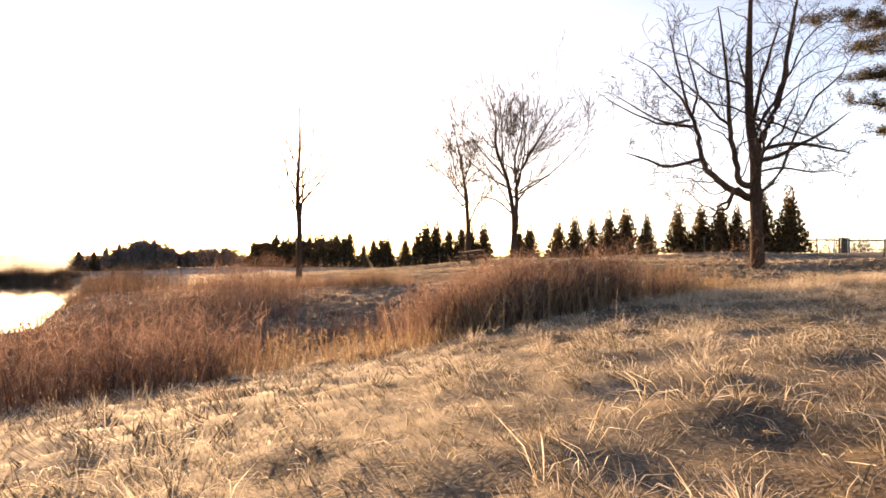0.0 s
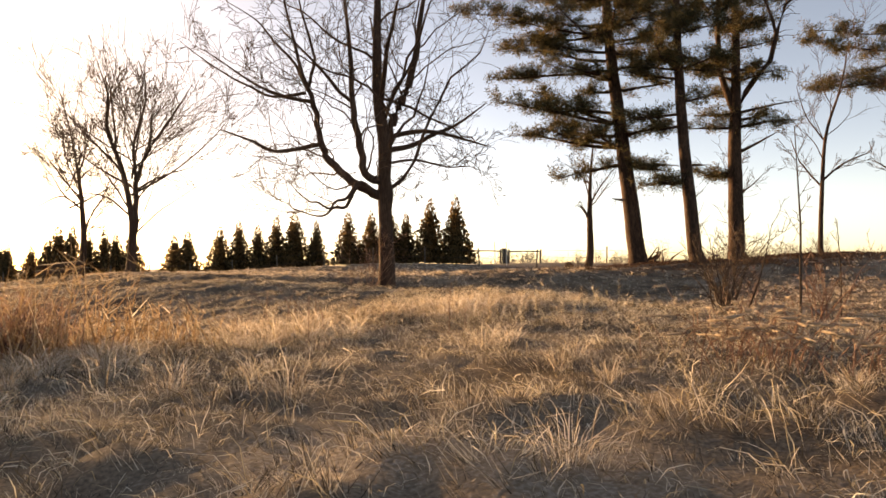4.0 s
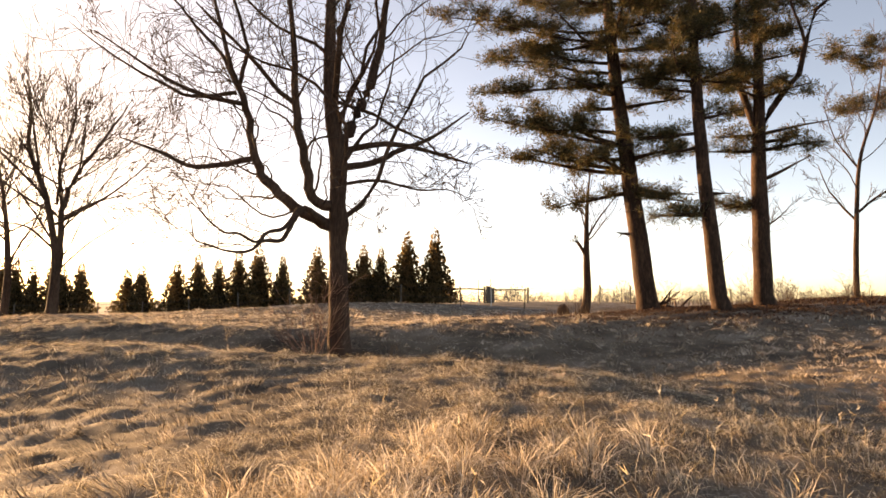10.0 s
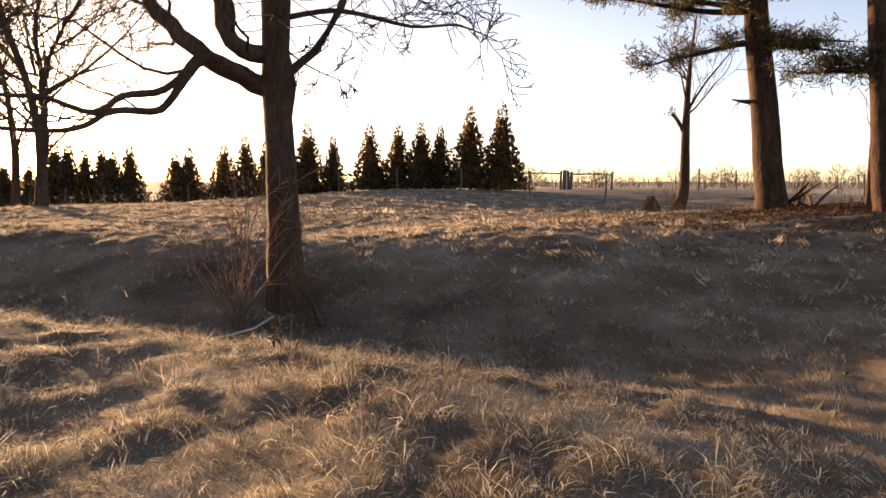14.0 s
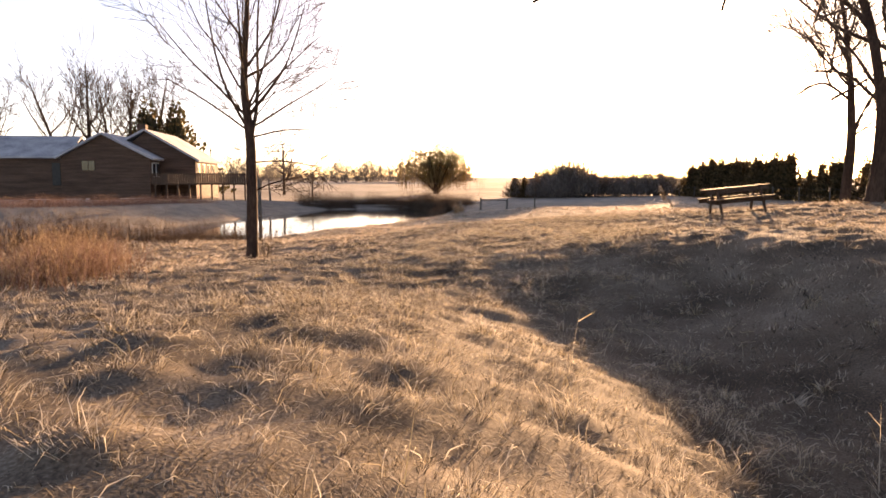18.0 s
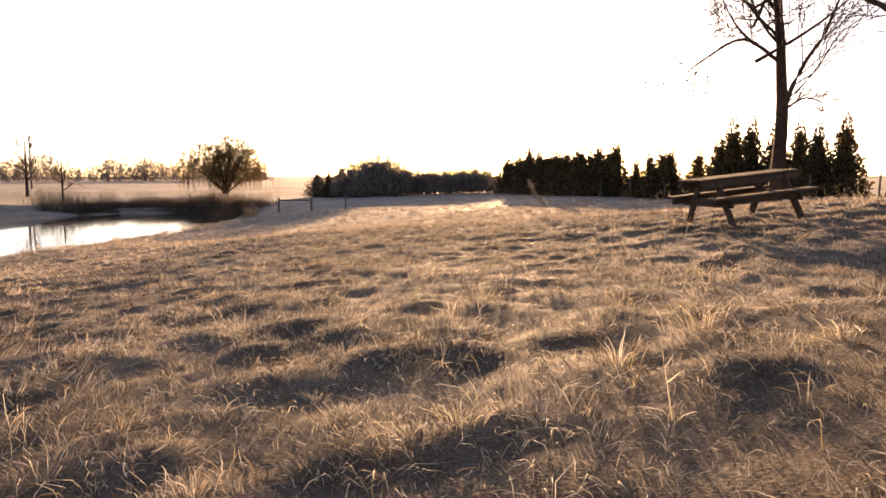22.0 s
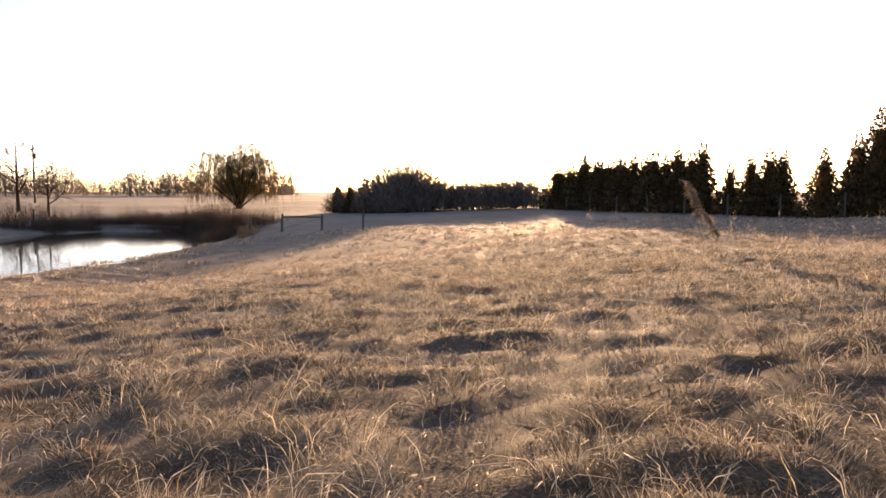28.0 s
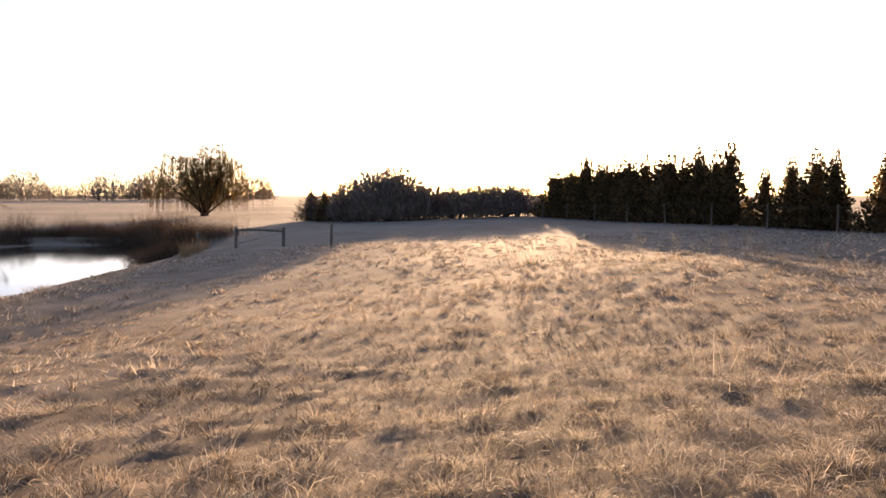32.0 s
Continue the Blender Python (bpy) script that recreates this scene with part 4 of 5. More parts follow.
def willow(x, y, h, wd, seed):
    """Several stems from one foot, fanning into a broad dome of fine arching twigs."""
    rnd = random.Random(seed)
    ob = thing("willow_tree", x, y, at_ground(x, y, .1), "large golden willow with drooping bare twigs beyond the pond", "willow tree")
    v, f = tubes([([(0, 0, -.1), (0, 0, .3), (.05, 0, .6)], [.6, .5, .3])], 10)
    child("trunk", tri_data("trunk", v, f, M_BARK, True), ob)
    lines = []
    for k in range(17):
        a = k * 2.4 + rnd.uniform(-.3, .3)
        tilt = .15 + .85 * ((k + .5) / 17) ** .6
        tall = h * (.98 - .42 * tilt * tilt) * rnd.uniform(.85, 1.02)
        out_ = wd * .46 * tilt * rnd.uniform(.85, 1.05)
        c, s = math.cos(a), math.sin(a)
        rows = [Vector((c * .15, s * .15, .3)), Vector((c * out_ * .3, s * out_ * .3, tall * .38)), Vector((c * out_ * .62, s * out_ * .62, tall * .7)), Vector((c * out_ * .85, s * out_ * .85, tall * .9)),
                Vector((c * out_, s * out_, tall * .97))]
        v, f = tubes([(rows, [.13, .09, .055, .035, .018])], 6)
        child("limb", tri_data("limb", v, f, M_BARK, True), ob)
        for m in range(16):
            g = rnd.uniform(.9, 3.99)
            q = rows[int(g)].lerp(rows[int(g) + 1], g % 1)
            b = rnd.uniform(0, 6.28)
            e = q + Vector((math.cos(b), math.sin(b), rnd.uniform(.1, .9))) * rnd.uniform(.7, 1.9)
            lines.append(([q, q.lerp(e, .5) + Vector((0, 0, .15)), e], [.045, .03, .02]))
            for j in range(7):
                r = e.lerp(q, rnd.uniform(0, .5))
                d = Vector((r.x + rnd.gauss(0, 1.5), r.y + rnd.gauss(0, 1.5), 0)).normalized() * rnd.uniform(.25, .9)
                l = rnd.uniform(.4, 1.0) * min(r.z - .5, 5.2)
                lines.append(([r, r + d * .7 + Vector((0, 0, .3)), r + d * 1.2 + Vector((0, 0, -l * .4)), r + d * 1.3 + Vector((rnd.gauss(0, .1), 0, -l))], [.018, .016, .014, .010]))
    v, f = tubes(lines, 3)
    tagged(child("hanging_twig_crown", tri_data("hanging_twig_crown", v, f, M_WILLOW), ob), kind="stuff")


willow(-71.9, 101.0, 9.0, 13.4, 61)
plain_tree(-69.2, 75.1, "small bare tree on the lawn beyond the pond", 5.2, .11, 1.2, 9, 1.9, 62, top=3, twig_min=.012)
plain_tree(-84, 80, "bare round-headed tree across the pond", 7.5, .18, 1.8, 9, 3.2, 63, top=3, twig_min=.014)
for k, (x, y, h, lean) in enumerate(((-92, 54.7, 19.5, (0, 0)), (-92.4, 52.6, 16.5, (-2.6, -4.2)), (-90.5, 59.0, 17.0, (.3, 1.0)), (-91.2, 58.0, 15.5, (-1.0, -1.8)), (-91, 62.3, 18.0, (1.0, 2.6)), (-96, 44, 14, (0, -2)))):
    plain_tree(x, y, "tall bare tree behind the brown house" if k % 2 else "tall spreading bare tree beyond the house roof", h * .93, .3, 3.2, 8, 5.4, 64 + k, lean=lean, rise=1.35, top=3, kids=(0, 7, 6, 3), twig_min=.02, thin_by=.8, dense=1.5)
for k, (x, y, h, w) in enumerate(((-88, 61.2, 13.8, 5.4), (-87, 64.8, 13.4, 5.0))):
    ob = thing("pine_tree", x, y, at_ground(x, y, .1), "broad green pine rising behind the house", "pine tree", "pines behind the house")
    for nm, me in zip(("trunk", "foliage"), cedar_meshes(90 + k, h, w, 2600, 3.2, M_NEEDLE)):
        child(nm, me, ob)

# ---- picnic table ----
def picnic_table(x, y, z, rz, tilt):
    ob = new("picnic_table")
    ob.matrix_world = pose(x, y, z, 0, tilt, rz) @ Matrix.Scale(.9, 4)
    tagged(ob, "heavy weathered brown wooden picnic table standing aslant on the grass", "picnic table")
    for k in range(5):
        part("top_plank", box_bm(1.86, .142, .042, pose(0, -.30 + k * .15, .745, random.uniform(-.6, .6), 0, random.uniform(-.3, .3)), .008), M_OLDWOOD, ob)
    for side in (-1, 1):
        for k in range(2):
            part("bench_plank", box_bm(1.86, .14, .045, pose(0, side * (.58 + k * .15), .445, 0, 0, random.uniform(-.3, .3)), .008), M_OLDWOOD, ob)
    for e in (-.62, .62):
        part("bench_beam", box_bm(.045, 1.55, .14, pose(e, 0, .352), .008), M_OLDWOOD, ob)
        part("top_beam", box_bm(.045, .74, .10, pose(e, 0, .674), .008), M_OLDWOOD, ob)
        part("apron", box_bm(1.8, .045, .11, pose(0, e * .52, .665), .008), M_OLDWOOD, ob)
        part("bench_apron", box_bm(1.8, .045, .10, pose(0, e * 1.05, .37), .008), M_OLDWOOD, ob)
        for side in (-1, 1):
            part("leg", box_bm(.045, .14, .90, pose(e + .045, side * .46, .36, side * 30, 0, 0), .008), M_OLDWOOD, ob)
        part("brace", box_bm(.62, .09, .04, pose(e * .52, 0, .55, 0, 38 if e > 0 else -38, 0), .008), M_OLDWOOD, ob)
    return ob


picnic_table(1.66, 40.82, 1.03, 39, -6.0)

# ---- fences and gates ----


def post_thing(x, y, h, r, label, group="", lean=0.0, seed=1, name="fence_post"):
    bm = post_bm(r, h + .1, seed=seed)
    me = bpy.data.meshes.new(name)
    bm.to_mesh(me)
    bm.free()
    me.materials.append(M_POST)
    ob = new(name, me)
    ob.matrix_world = pose(x, y, at_ground(x, y, .1), lean, lean * .5, seed * 37)
    return tagged(ob, label, "post", group)


def wire(a, b, r, label, sag=.03, name="fence_wire", mat=None):
    n = 8
    pts = [Vector(a).lerp(Vector(b), k / n) - Vector((0, 0, sag * 4 * (k / n) * (1 - k / n))) for k in range(n + 1)]
    v, f = tubes([(pts, [r] * (n + 1))], 5)
    return tagged(new(name, tri_data(name, v, f, mat or M_DARKMETAL, True)), label, "fence wire", "wires of the hedge fence")


def hedge_point(s, off):
    return (HEDGE0.x + HEDGE_DIR.x * s - .659 * off, HEDGE0.y + HEDGE_DIR.y * s - .752 * off)


_last = None
for k, s in enumerate(range(-6, 72, 4)):
    x, y = hedge_point(s, 2.4)
    post_thing(x, y, 1.25, .05, "slim grey fence post before the cedar hedge", "posts of the hedge fence", random.Random(k).uniform(-3, 3), k + 1)
    g = at_ground(x, y)
    if _last:
        for h in (.55, 1.1):
            wire((_last[0], _last[1], _last[2] + h), (x, y, g + h), .008, "taut wire of the fence before the hedge")
    _last = (x, y, g)


def rail_gate(x, y, rz, width, h, label, z=None):
    """Two posts with a rail between their tops, and a slanting brace wire."""
    ob = thing("gate_brace", x, y, at_ground(x, y, .08) if z is None else z, label, "gate", rz=rz)
    for k, e in enumerate((0, width)):
        p = part("post", post_bm(.085, h + .1, seed=k + 3), M_POST, ob)
        p.location = (e, 0, 0)
    v, f = tubes([([(0, 0, h - .08), (width * .5, 0, h - .05), (width, 0, h - .09)], [.055, .05, .05])], 8)
    child("rail", tri_data("rail", v, f, M_POST, True), ob)
    v, f = tubes([([(0, 0, .25), (width, 0, h - .15)], [.006, .006])], 4)
    child("brace_wire", tri_data("brace_wire", v, f, M_DARKMETAL), ob)
    return ob


rail_gate(28.7, 56.7, -27, 2.4, 1.2, "rustic wooden brace with top rail at the hedge end")
rail_gate(31.4, 55.3, -27, 2.5, 1.12, "wooden brace of the field gate, posts and rail")
for k in range(3):
    post_thing(31.0 + k * .14, 55.5 - k * .06, 1.25 - .05 * k, .09, "thick gate post of a close-set cluster", "gate posts", 0, 50 + k)
for k, (x, y, lean) in enumerate(((28.3, 51.6, -1), (28.6, 50.4, 3))):
    stake = post_thing(x, y, 1.75, .035, "thin white plastic stake standing before the gate", "white stakes", lean, 90 + k, "stake")
    stake.data.materials[0] = M_TRIMW
rail_gate(-33.6, 69.4, 12, 2.75, 1.05, "dark wooden gate frame of two posts and rail by the pond")
post_thing(-35.4, 68.5, 1.05, .09, "dark fence post near the pond", "posts by the pond", 1, 61)
post_thing(-25.9, 67.5, .95, .06, "slim fence post in the frosty meadow", "posts by the pond", 2, 62)
for k, (x, y) in enumerate(((38, 51.5), (42, 53.0), (46.5, 47.5), (53, 42.2), (58, 37))):
    post_thing(x, y, 1.35, .06, "old fence post at the field margin", "posts of the field fence", (-1) ** k * 2, 70 + k)
_f = [(33.8, 54.0), (38, 51.5), (46.5, 47.5), (53, 42.2), (58, 37)]
for (x0, y0), (x1, y1) in zip(_f, _f[1:]):
    for h in (.5, 1.05):
        wire((x0, y0, at_ground(x0, y0) + h), (x1, y1, at_ground(x1, y1) + h), .008, "sagging wire of the field fence")
post_thing(-47.4, 54.6, 3.3, .17, "tall grey weathered post at the pond's edge", "", -2, 80, "pond_post")
post_thing(-57.5, 60.4, 2.3, .13, "thick leaning post near the deck", "posts by the deck", 4, 81)
post_thing(-57.0, 61.4, 2.3, .12, "thick grey post near the deck", "posts by the deck", -3, 82)


def bird_post(x, y):
    ob = thing("water_valve_post", x, y, at_ground(x, y, .05), "short dark standpipe post on the bank", "standpipe")
    part("pipe", post_bm(.05, 1.1, seed=5), M_DARKMETAL, ob)
    part("crossbar", box_bm(.5, .05, .05, pose(0, 0, 1.05)), M_DARKMETAL, ob)
    part("base", box_bm(.7, .5, .35, pose(.2, .1, .17), .08), M_POST, ob)


bird_post(-56, 66.6)


def utility_pole(x, y, h, arms):
    ob = thing("utility_pole", x, y, at_ground(x, y, .2), "wooden utility pole with a transformer" if arms else "plain wooden utility pole", "utility pole")
    part("pole", post_bm(.15, h + .2, top=.65, wob=.02, seed=7), M_POST, ob)
    if arms:
        part("crossarm", box_bm(1.6, .1, .12, pose(0, .1, h - .5)), M_POST, ob)
        part("transformer", post_bm(.24, .8, top=1, wob=0, seed=8), M_DARKMETAL, ob).location = (.35, 0, h - 1.9)


utility_pole(-108.3, 95, 8.6, True)
utility_pole(-112, 82, 8.8, False)


def far_barn(x, y, rz):
    ob = thing("barn", x, y, at_ground(x, y, .2), "small pale barn far off in the haze", "barn", rz=rz)
    bm = bmesh.new()
    rows = [[bm.verts.new(p) for p in ((-3, e, 0), (3, e, 0), (3, e, 2.4), (0, e, 4.0), (-3, e, 2.4))] for e in (-4, 4)]
    bm.faces.new(rows[0])
    bm.faces.new(rows[1][::-1])
    for k in range(5):
        bm.faces.new((rows[0][k], rows[1][k], rows[1][(k + 1) % 5], rows[0][(k + 1) % 5]))
    part("wall", bm, M_SIDING, ob)
    for e in (-1, 1):
        part("roof_slope", box_bm(3.7, 8.8, .15, pose(e * 1.55, 0, 3.35, 0, e * 28, 0), .02), M_ROOF, ob)


far_barn(-190, 232, 40)
utility_pole(-187, 232, 13, False)


# ---- house ----
def house():
    ob = new("house")
    u = Vector((.598, .802, 0))
    m = Matrix(((u.x, -u.y, 0, -67.31), (u.y, u.x, 0, 43.88), (0, 0, 1, -.55), (0, 0, 0, 1)))
    ob.matrix_world = m
    tagged(ob, "long brown log-sided house with frosted grey gable roofs", "house")

    def gable_body(x0, x1, ridge, y0, y1, eave, top, name="wall"):
        """Walls with a gable end towards the pond."""
        bm = bmesh.new()
        rows = []
        for y in (y0, y1):
            rows.append([bm.verts.new(p) for p in ((x0, y, -.3), (x1, y, -.3), (x1, y, eave), (ridge, y, top), (x0, y, eave))])
        bm.faces.new(rows[0])
        bm.faces.new(list(reversed(rows[1])))
        for k in range(5):
            a, b = k, (k + 1) % 5
            bm.faces.new((rows[0][a], rows[1][a], rows[1][b], rows[0][b]))
        return part(name, bm, M_SIDING, ob)

    def slab(p0, p1, y0, y1, thick=.22, over=.45):
        """One roof slope from eave p0 to ridge p1, (x, z) each."""
        (xa, za), (xb, zb) = p0, p1
        d = Vector((xb - xa, 0, zb - za)).normalized()
        a = Vector((xa, 0, za)) - d * over
        b = Vector((xb, 0, zb))
        n = Vector((-d.z, 0, d.x)) if d.x > 0 else Vector((d.z, 0, -d.x))
        bm = bmesh.new()
        v = []
        for y in (y0 - over, y1 + over):
            for q in (a, b, b + n * thick, a + n * thick):
                v.append(bm.verts.new((q.x, y, q.z)))
        for f in ((0, 1, 2, 3), (7, 6, 5, 4), (0, 4, 5, 1), (1, 5, 6, 2), (2, 6, 7, 3), (3, 7, 4, 0)):
            bm.faces.new([v[i] for i in f])
        bmesh.ops.recalc_face_normals(bm, faces=bm.faces[:])
        return part("roof_slope", bm, M_ROOF, ob)

    gable_body(0, 8.5, 4.0, 0, 10, 4.45, 6.7)
    slab((0, 4.5), (4.0, 6.74), 0, 10)
    slab((8.5, 4.4), (4.0, 6.76), 0, 10)
    gable_body(3.4, 12.2, 7.1, 4, 17.5, 4.3, 7.3)
    slab((12.2, 4.35), (7.1, 7.38), 4, 17.5)
    slab((2.6, 4.9), (7.1, 7.36), 4, 17.5)
    bm = box_bm(15, 8, 4.8, pose(-7.5, 5.2, 2.1), 0)
    part("wall", bm, M_SIDING, ob)
    for y0, y1, z0, z1 in ((.7, 5.2, 4.35, 6.6), (9.7, 5.2, 4.35, 6.62)):
        bm = bmesh.new()
        t = .2
        v = [bm.verts.new(p) for p in ((-15.4, y0, z0), (.3, y0, z0), (.3, y1, z1), (-15.4, y1, z1), (-15.4, y0, z0 + t), (.3, y0, z0 + t), (.3, y1, z1 + t), (-15.4, y1, z1 + t))]
        for f in ((0, 1, 2, 3), (4, 5, 6, 7), (0, 1, 5, 4), (1, 2, 6, 5), (2, 3, 7, 6), (3, 0, 4, 7)):
            bm.faces.new([v[i] for i in f])
        bmesh.ops.recalc_face_normals(bm, faces=bm.faces[:])
        part("roof_slope", bm, M_ROOF, ob)
    # siding boards proud of the gables
    def board_gable(x0, x1, ridge, y, eave, top, low):
        z = low
        while z < top - .3:
            f = max(0.0, (z + .3 - eave) / (top - eave))
            a, b = x0 + (ridge - x0) * f, x1 + (ridge - x1) * f
            if b - a > .6:
                part("siding_board", box_bm(b - a, .05, .26, pose((a + b) / 2, y, z + .13), .015), M_SIDING, ob)
            z += .28

    board_gable(0, 8.5, 4.0, -.03, 4.45, 6.7, .1)
    board_gable(8.5, 12.2, 7.1, 3.97, 4.3, 7.3, .1)
    for k in range(12):
        part("siding_board", box_bm(14.6, .05, .35, pose(-7.5, 1.17, .15 + k * .36), .015), M_SIDING, ob)

    def window(x, y, z, w, h, lit=False):
        fr = part("window", box_bm(w + .16, .09, h + .16, pose(x, y, z), .02), M_TRIMW if lit else M_SIDING, ob)
        part("pane", box_bm(w, .05, h, pose(x, y - .035, z), 0), M_PANE, fr)
        part("mullion", box_bm(.05, .06, h, pose(x, y - .05, z), 0), M_TRIMW if lit else M_SIDING, fr)

    window(2.6, -.06, 3.6, 1.2, .95)
    window(-9, 1.1, 2.9, 1.2, 1.0)
    for k in range(4):
        y = 5.2 + k * 2.9
        fr = part("window", box_bm(.09, 1.5, 1.5, pose(12.24, y, 3.2), .02), M_TRIMW, ob)
        part("pane", box_bm(.05, 1.3, 1.3, pose(12.28, y, 3.2), 0), M_PANE, fr)
        part("mullion", box_bm(.06, .06, 1.3, pose(12.3, y, 3.2), 0), M_TRIMW, fr)
    for k in range(2):
        fr = part("window", box_bm(.09, 1.1, 1.5, pose(8.54, 1.2 + k * 1.5, 3.2), .02), M_TRIMW, ob)
        part("pane", box_bm(.05, .95, 1.3, pose(8.58, 1.2 + k * 1.5, 3.2), 0), M_PANE, fr)
    part("door", box_bm(.8, .08, 2.3, pose(-.9, 1.12, 2.75), .02), M_DARKMETAL, ob, "dark doorway in the wing")
    for k in range(2):
        part("skylight", box_bm(1.0, 1.3, .08, pose(9.7, 7.5 + k * 3.0, 5.98, 0, 30.5, 0), .02), M_PANE, ob)
    part("chimney", box_bm(.9, .9, 1.0, pose(6.6, 4.9, 7.6), .03), M_SIDING, ob)
    # boarded deck on posts
    part("deck_floor", box_bm(9.4, 3.8, .18, pose(13.3, 2.0, 1.78), .02), M_OLDWOOD, ob)
    for k in range(9):
        part("deck_post", box_bm(.16, .16, 2.0, pose(8.9 + k * 1.12, .2, .75), .01), M_OLDWOOD, ob)
    for k in range(40):
        part("baluster", box_bm(.2, .04, 1.0, pose(8.75 + k * .233, .1, 2.3), 0), M_OLDWOOD, ob)
    for k in range(16):
        part("baluster", box_bm(.04, .2, 1.0, pose(18.0, .25 + k * .233, 2.3), 0), M_OLDWOOD, ob)
    part("deck_rail", box_bm(9.5, .14, .08, pose(13.3, .08, 2.83), .01), M_OLDWOOD, ob)
    part("deck_rail", box_bm(.14, 3.8, .08, pose(18.0, 2.0, 2.83), .01), M_OLDWOOD, ob)
    return ob


house()
for k, (x, y, w) in enumerate(((-60.5, 40.0, 1.6), (-59.8, 42.6, 1.5), (-58.6, 47.5, 2.2))):
    z = at_ground(x, y)
    ob = thing("wood_pallet", x, y, z, "low frosted wooden pallet lying before the house", "pallet", "pallets before the house", rz=65 + k * 9)
    for j in range(5):
        part("board", box_bm(w, .16, .03, pose(0, -.45 + j * .22, .28), .005), M_FROSTSTICK, ob)
    for j in (-1, 0, 1):
        part("bearer", box_bm(.1, 1.1, .26, pose(j * w * .42, 0, .13), .01), M_OLDWOOD, ob)

def bucket(x, y):
    rings = [(0, .0), (0, .13), (.02, .14), (.30, .17), (.32, .175), (.32, .165), (.04, .13), (.04, 0)]
    bm = bmesh.new()
    rows = [[bm.verts.new((r * math.cos(i * math.tau / 16), r * math.sin(i * math.tau / 16), z)) for i in range(16)] if r else [bm.verts.new((0, 0, z))] for z, r in rings]
    for a, b in zip(rows, rows[1:]):
        for i in range(16):
            if len(a) == 1:
                bm.faces.new((a[0], b[(i + 1) % 16], b[i]))
            elif len(b) == 1:
                bm.faces.new((a[i], a[(i + 1) % 16], b[0]))
            else:
                bm.faces.new((a[i], a[(i + 1) % 16], b[(i + 1) % 16], b[i]))
    ob = thing("bucket", x, y, at_ground(x, y), "white plastic bucket standing before the brown house", "bucket")
    part("body", bm, M_TRIMW, ob)
    pts = [(.17 * math.cos(a), 0, .31 + .15 * math.sin(a)) for a in np.linspace(0, math.pi, 9)]
    v, f = tubes([(pts, [.005] * 9)], 5)
    child("handle", tri_data("handle", v, f, M_DARKMETAL, True), ob)


bucket(-60.0, 43.9)

# ---- sticks, stumps and brushwood ----
def stick(rows, name, label, mat, category="stick", sides=7):
    pts = [Vector((x, y, at_ground(x, y) + h)) for x, y, h, r in rows]
    v, f = tubes([(pts, [r[3] for r in rows])], sides)
    return tagged(new(name, tri_data(name, v, f, mat, True)), label, category)


def mole_hill(x, y, r):
    rnd = random.Random(8)
    bm = bmesh.new()
    bmesh.ops.create_icosphere(bm, subdivisions=3, radius=r)
    for v in bm.verts:
        v.co = Vector((v.co.x, v.co.y * .8, v.co.z * .62)) * rnd.uniform(.93, 1.07)
    me = bpy.data.meshes.new("molehill")
    bm.to_mesh(me)
    bm.free()
    me.materials.append(M_GROUND)
    ob = new("molehill", me)
    ob.matrix_world = pose(x, y, at_ground(x, y, .02))
    tagged(ob, "small brown molehill of earth in the grass", "molehill")


mole_hill(-7.48, 49.56, .12)
stick([(10.55, 23.95, .10, .010), (10.78, 24.42, .12, .013), (11.06, 24.78, .11, .014), (11.32, 25.15, .13, .016)], "stick", "bleached pale stick lying at the foot of the oak", M_FROSTSTICK)
rnd_b = random.Random(9)
for k in range(9):
    x, y = 25.2 + rnd_b.uniform(-1.0, 1.2), 30.2 + rnd_b.uniform(-.8, .8)
    a = rnd_b.uniform(0, 6.28)
    l = rnd_b.uniform(.8, 1.8)
    stick([(x, y, .05, .05), (x + math.cos(a) * l * .5, y + math.sin(a) * l * .5, .3, .04), (x + math.cos(a) * l, y + math.sin(a) * l, rnd_b.uniform(.3, .8), .012)],
          "fallen_branch", "fallen pine branch heaped by the trunks", M_BARK, "branch", 6)
for k in range(4):
    stick([(10.6 + k * .9, 62.6 - k * .75, .05, .05), (11.2 + k * .9, 62.0 - k * .75, .3, .04), (11.9 + k * .9, 61.6 - k * .75, .35 + .1 * (k % 2), .015)],
          "fallen_branch", "fallen bare branch before the hedge", M_BARK, "branch", 6)


def stump(x, y, h, r):
    rnd = random.Random(4)
    bm = bmesh.new()
    rings = []
    for k, (f, w) in enumerate(((0, 1.35), (.25, 1.05), (.7, .85), (1, .6))):
        rings.append([bm.verts.new((r * w * math.cos(i * .524) * rnd.uniform(.85, 1.15), r * w * math.sin(i * .524) * rnd.uniform(.85, 1.15), h * f * (rnd.uniform(.8, 1.1) if k == 3 else 1))) for i in range(12)])
    for a, b in zip(rings, rings[1:]):
        for i in range(12):
            bm.faces.new((a[i], a[(i + 1) % 12], b[(i + 1) % 12], b[i]))
    bm.faces.new(rings[-1])
    me = bpy.data.meshes.new("stump")
    bm.to_mesh(me)
    bm.free()
    me.materials.append(M_BARK)
    ob = new("stump", me)
    ob.matrix_world = pose(x, y, at_ground(x, y, .05))
    tagged(ob, "low dark rotten stump beside a snag", "stump")


stump(25.3, 37.3, .55, .3)


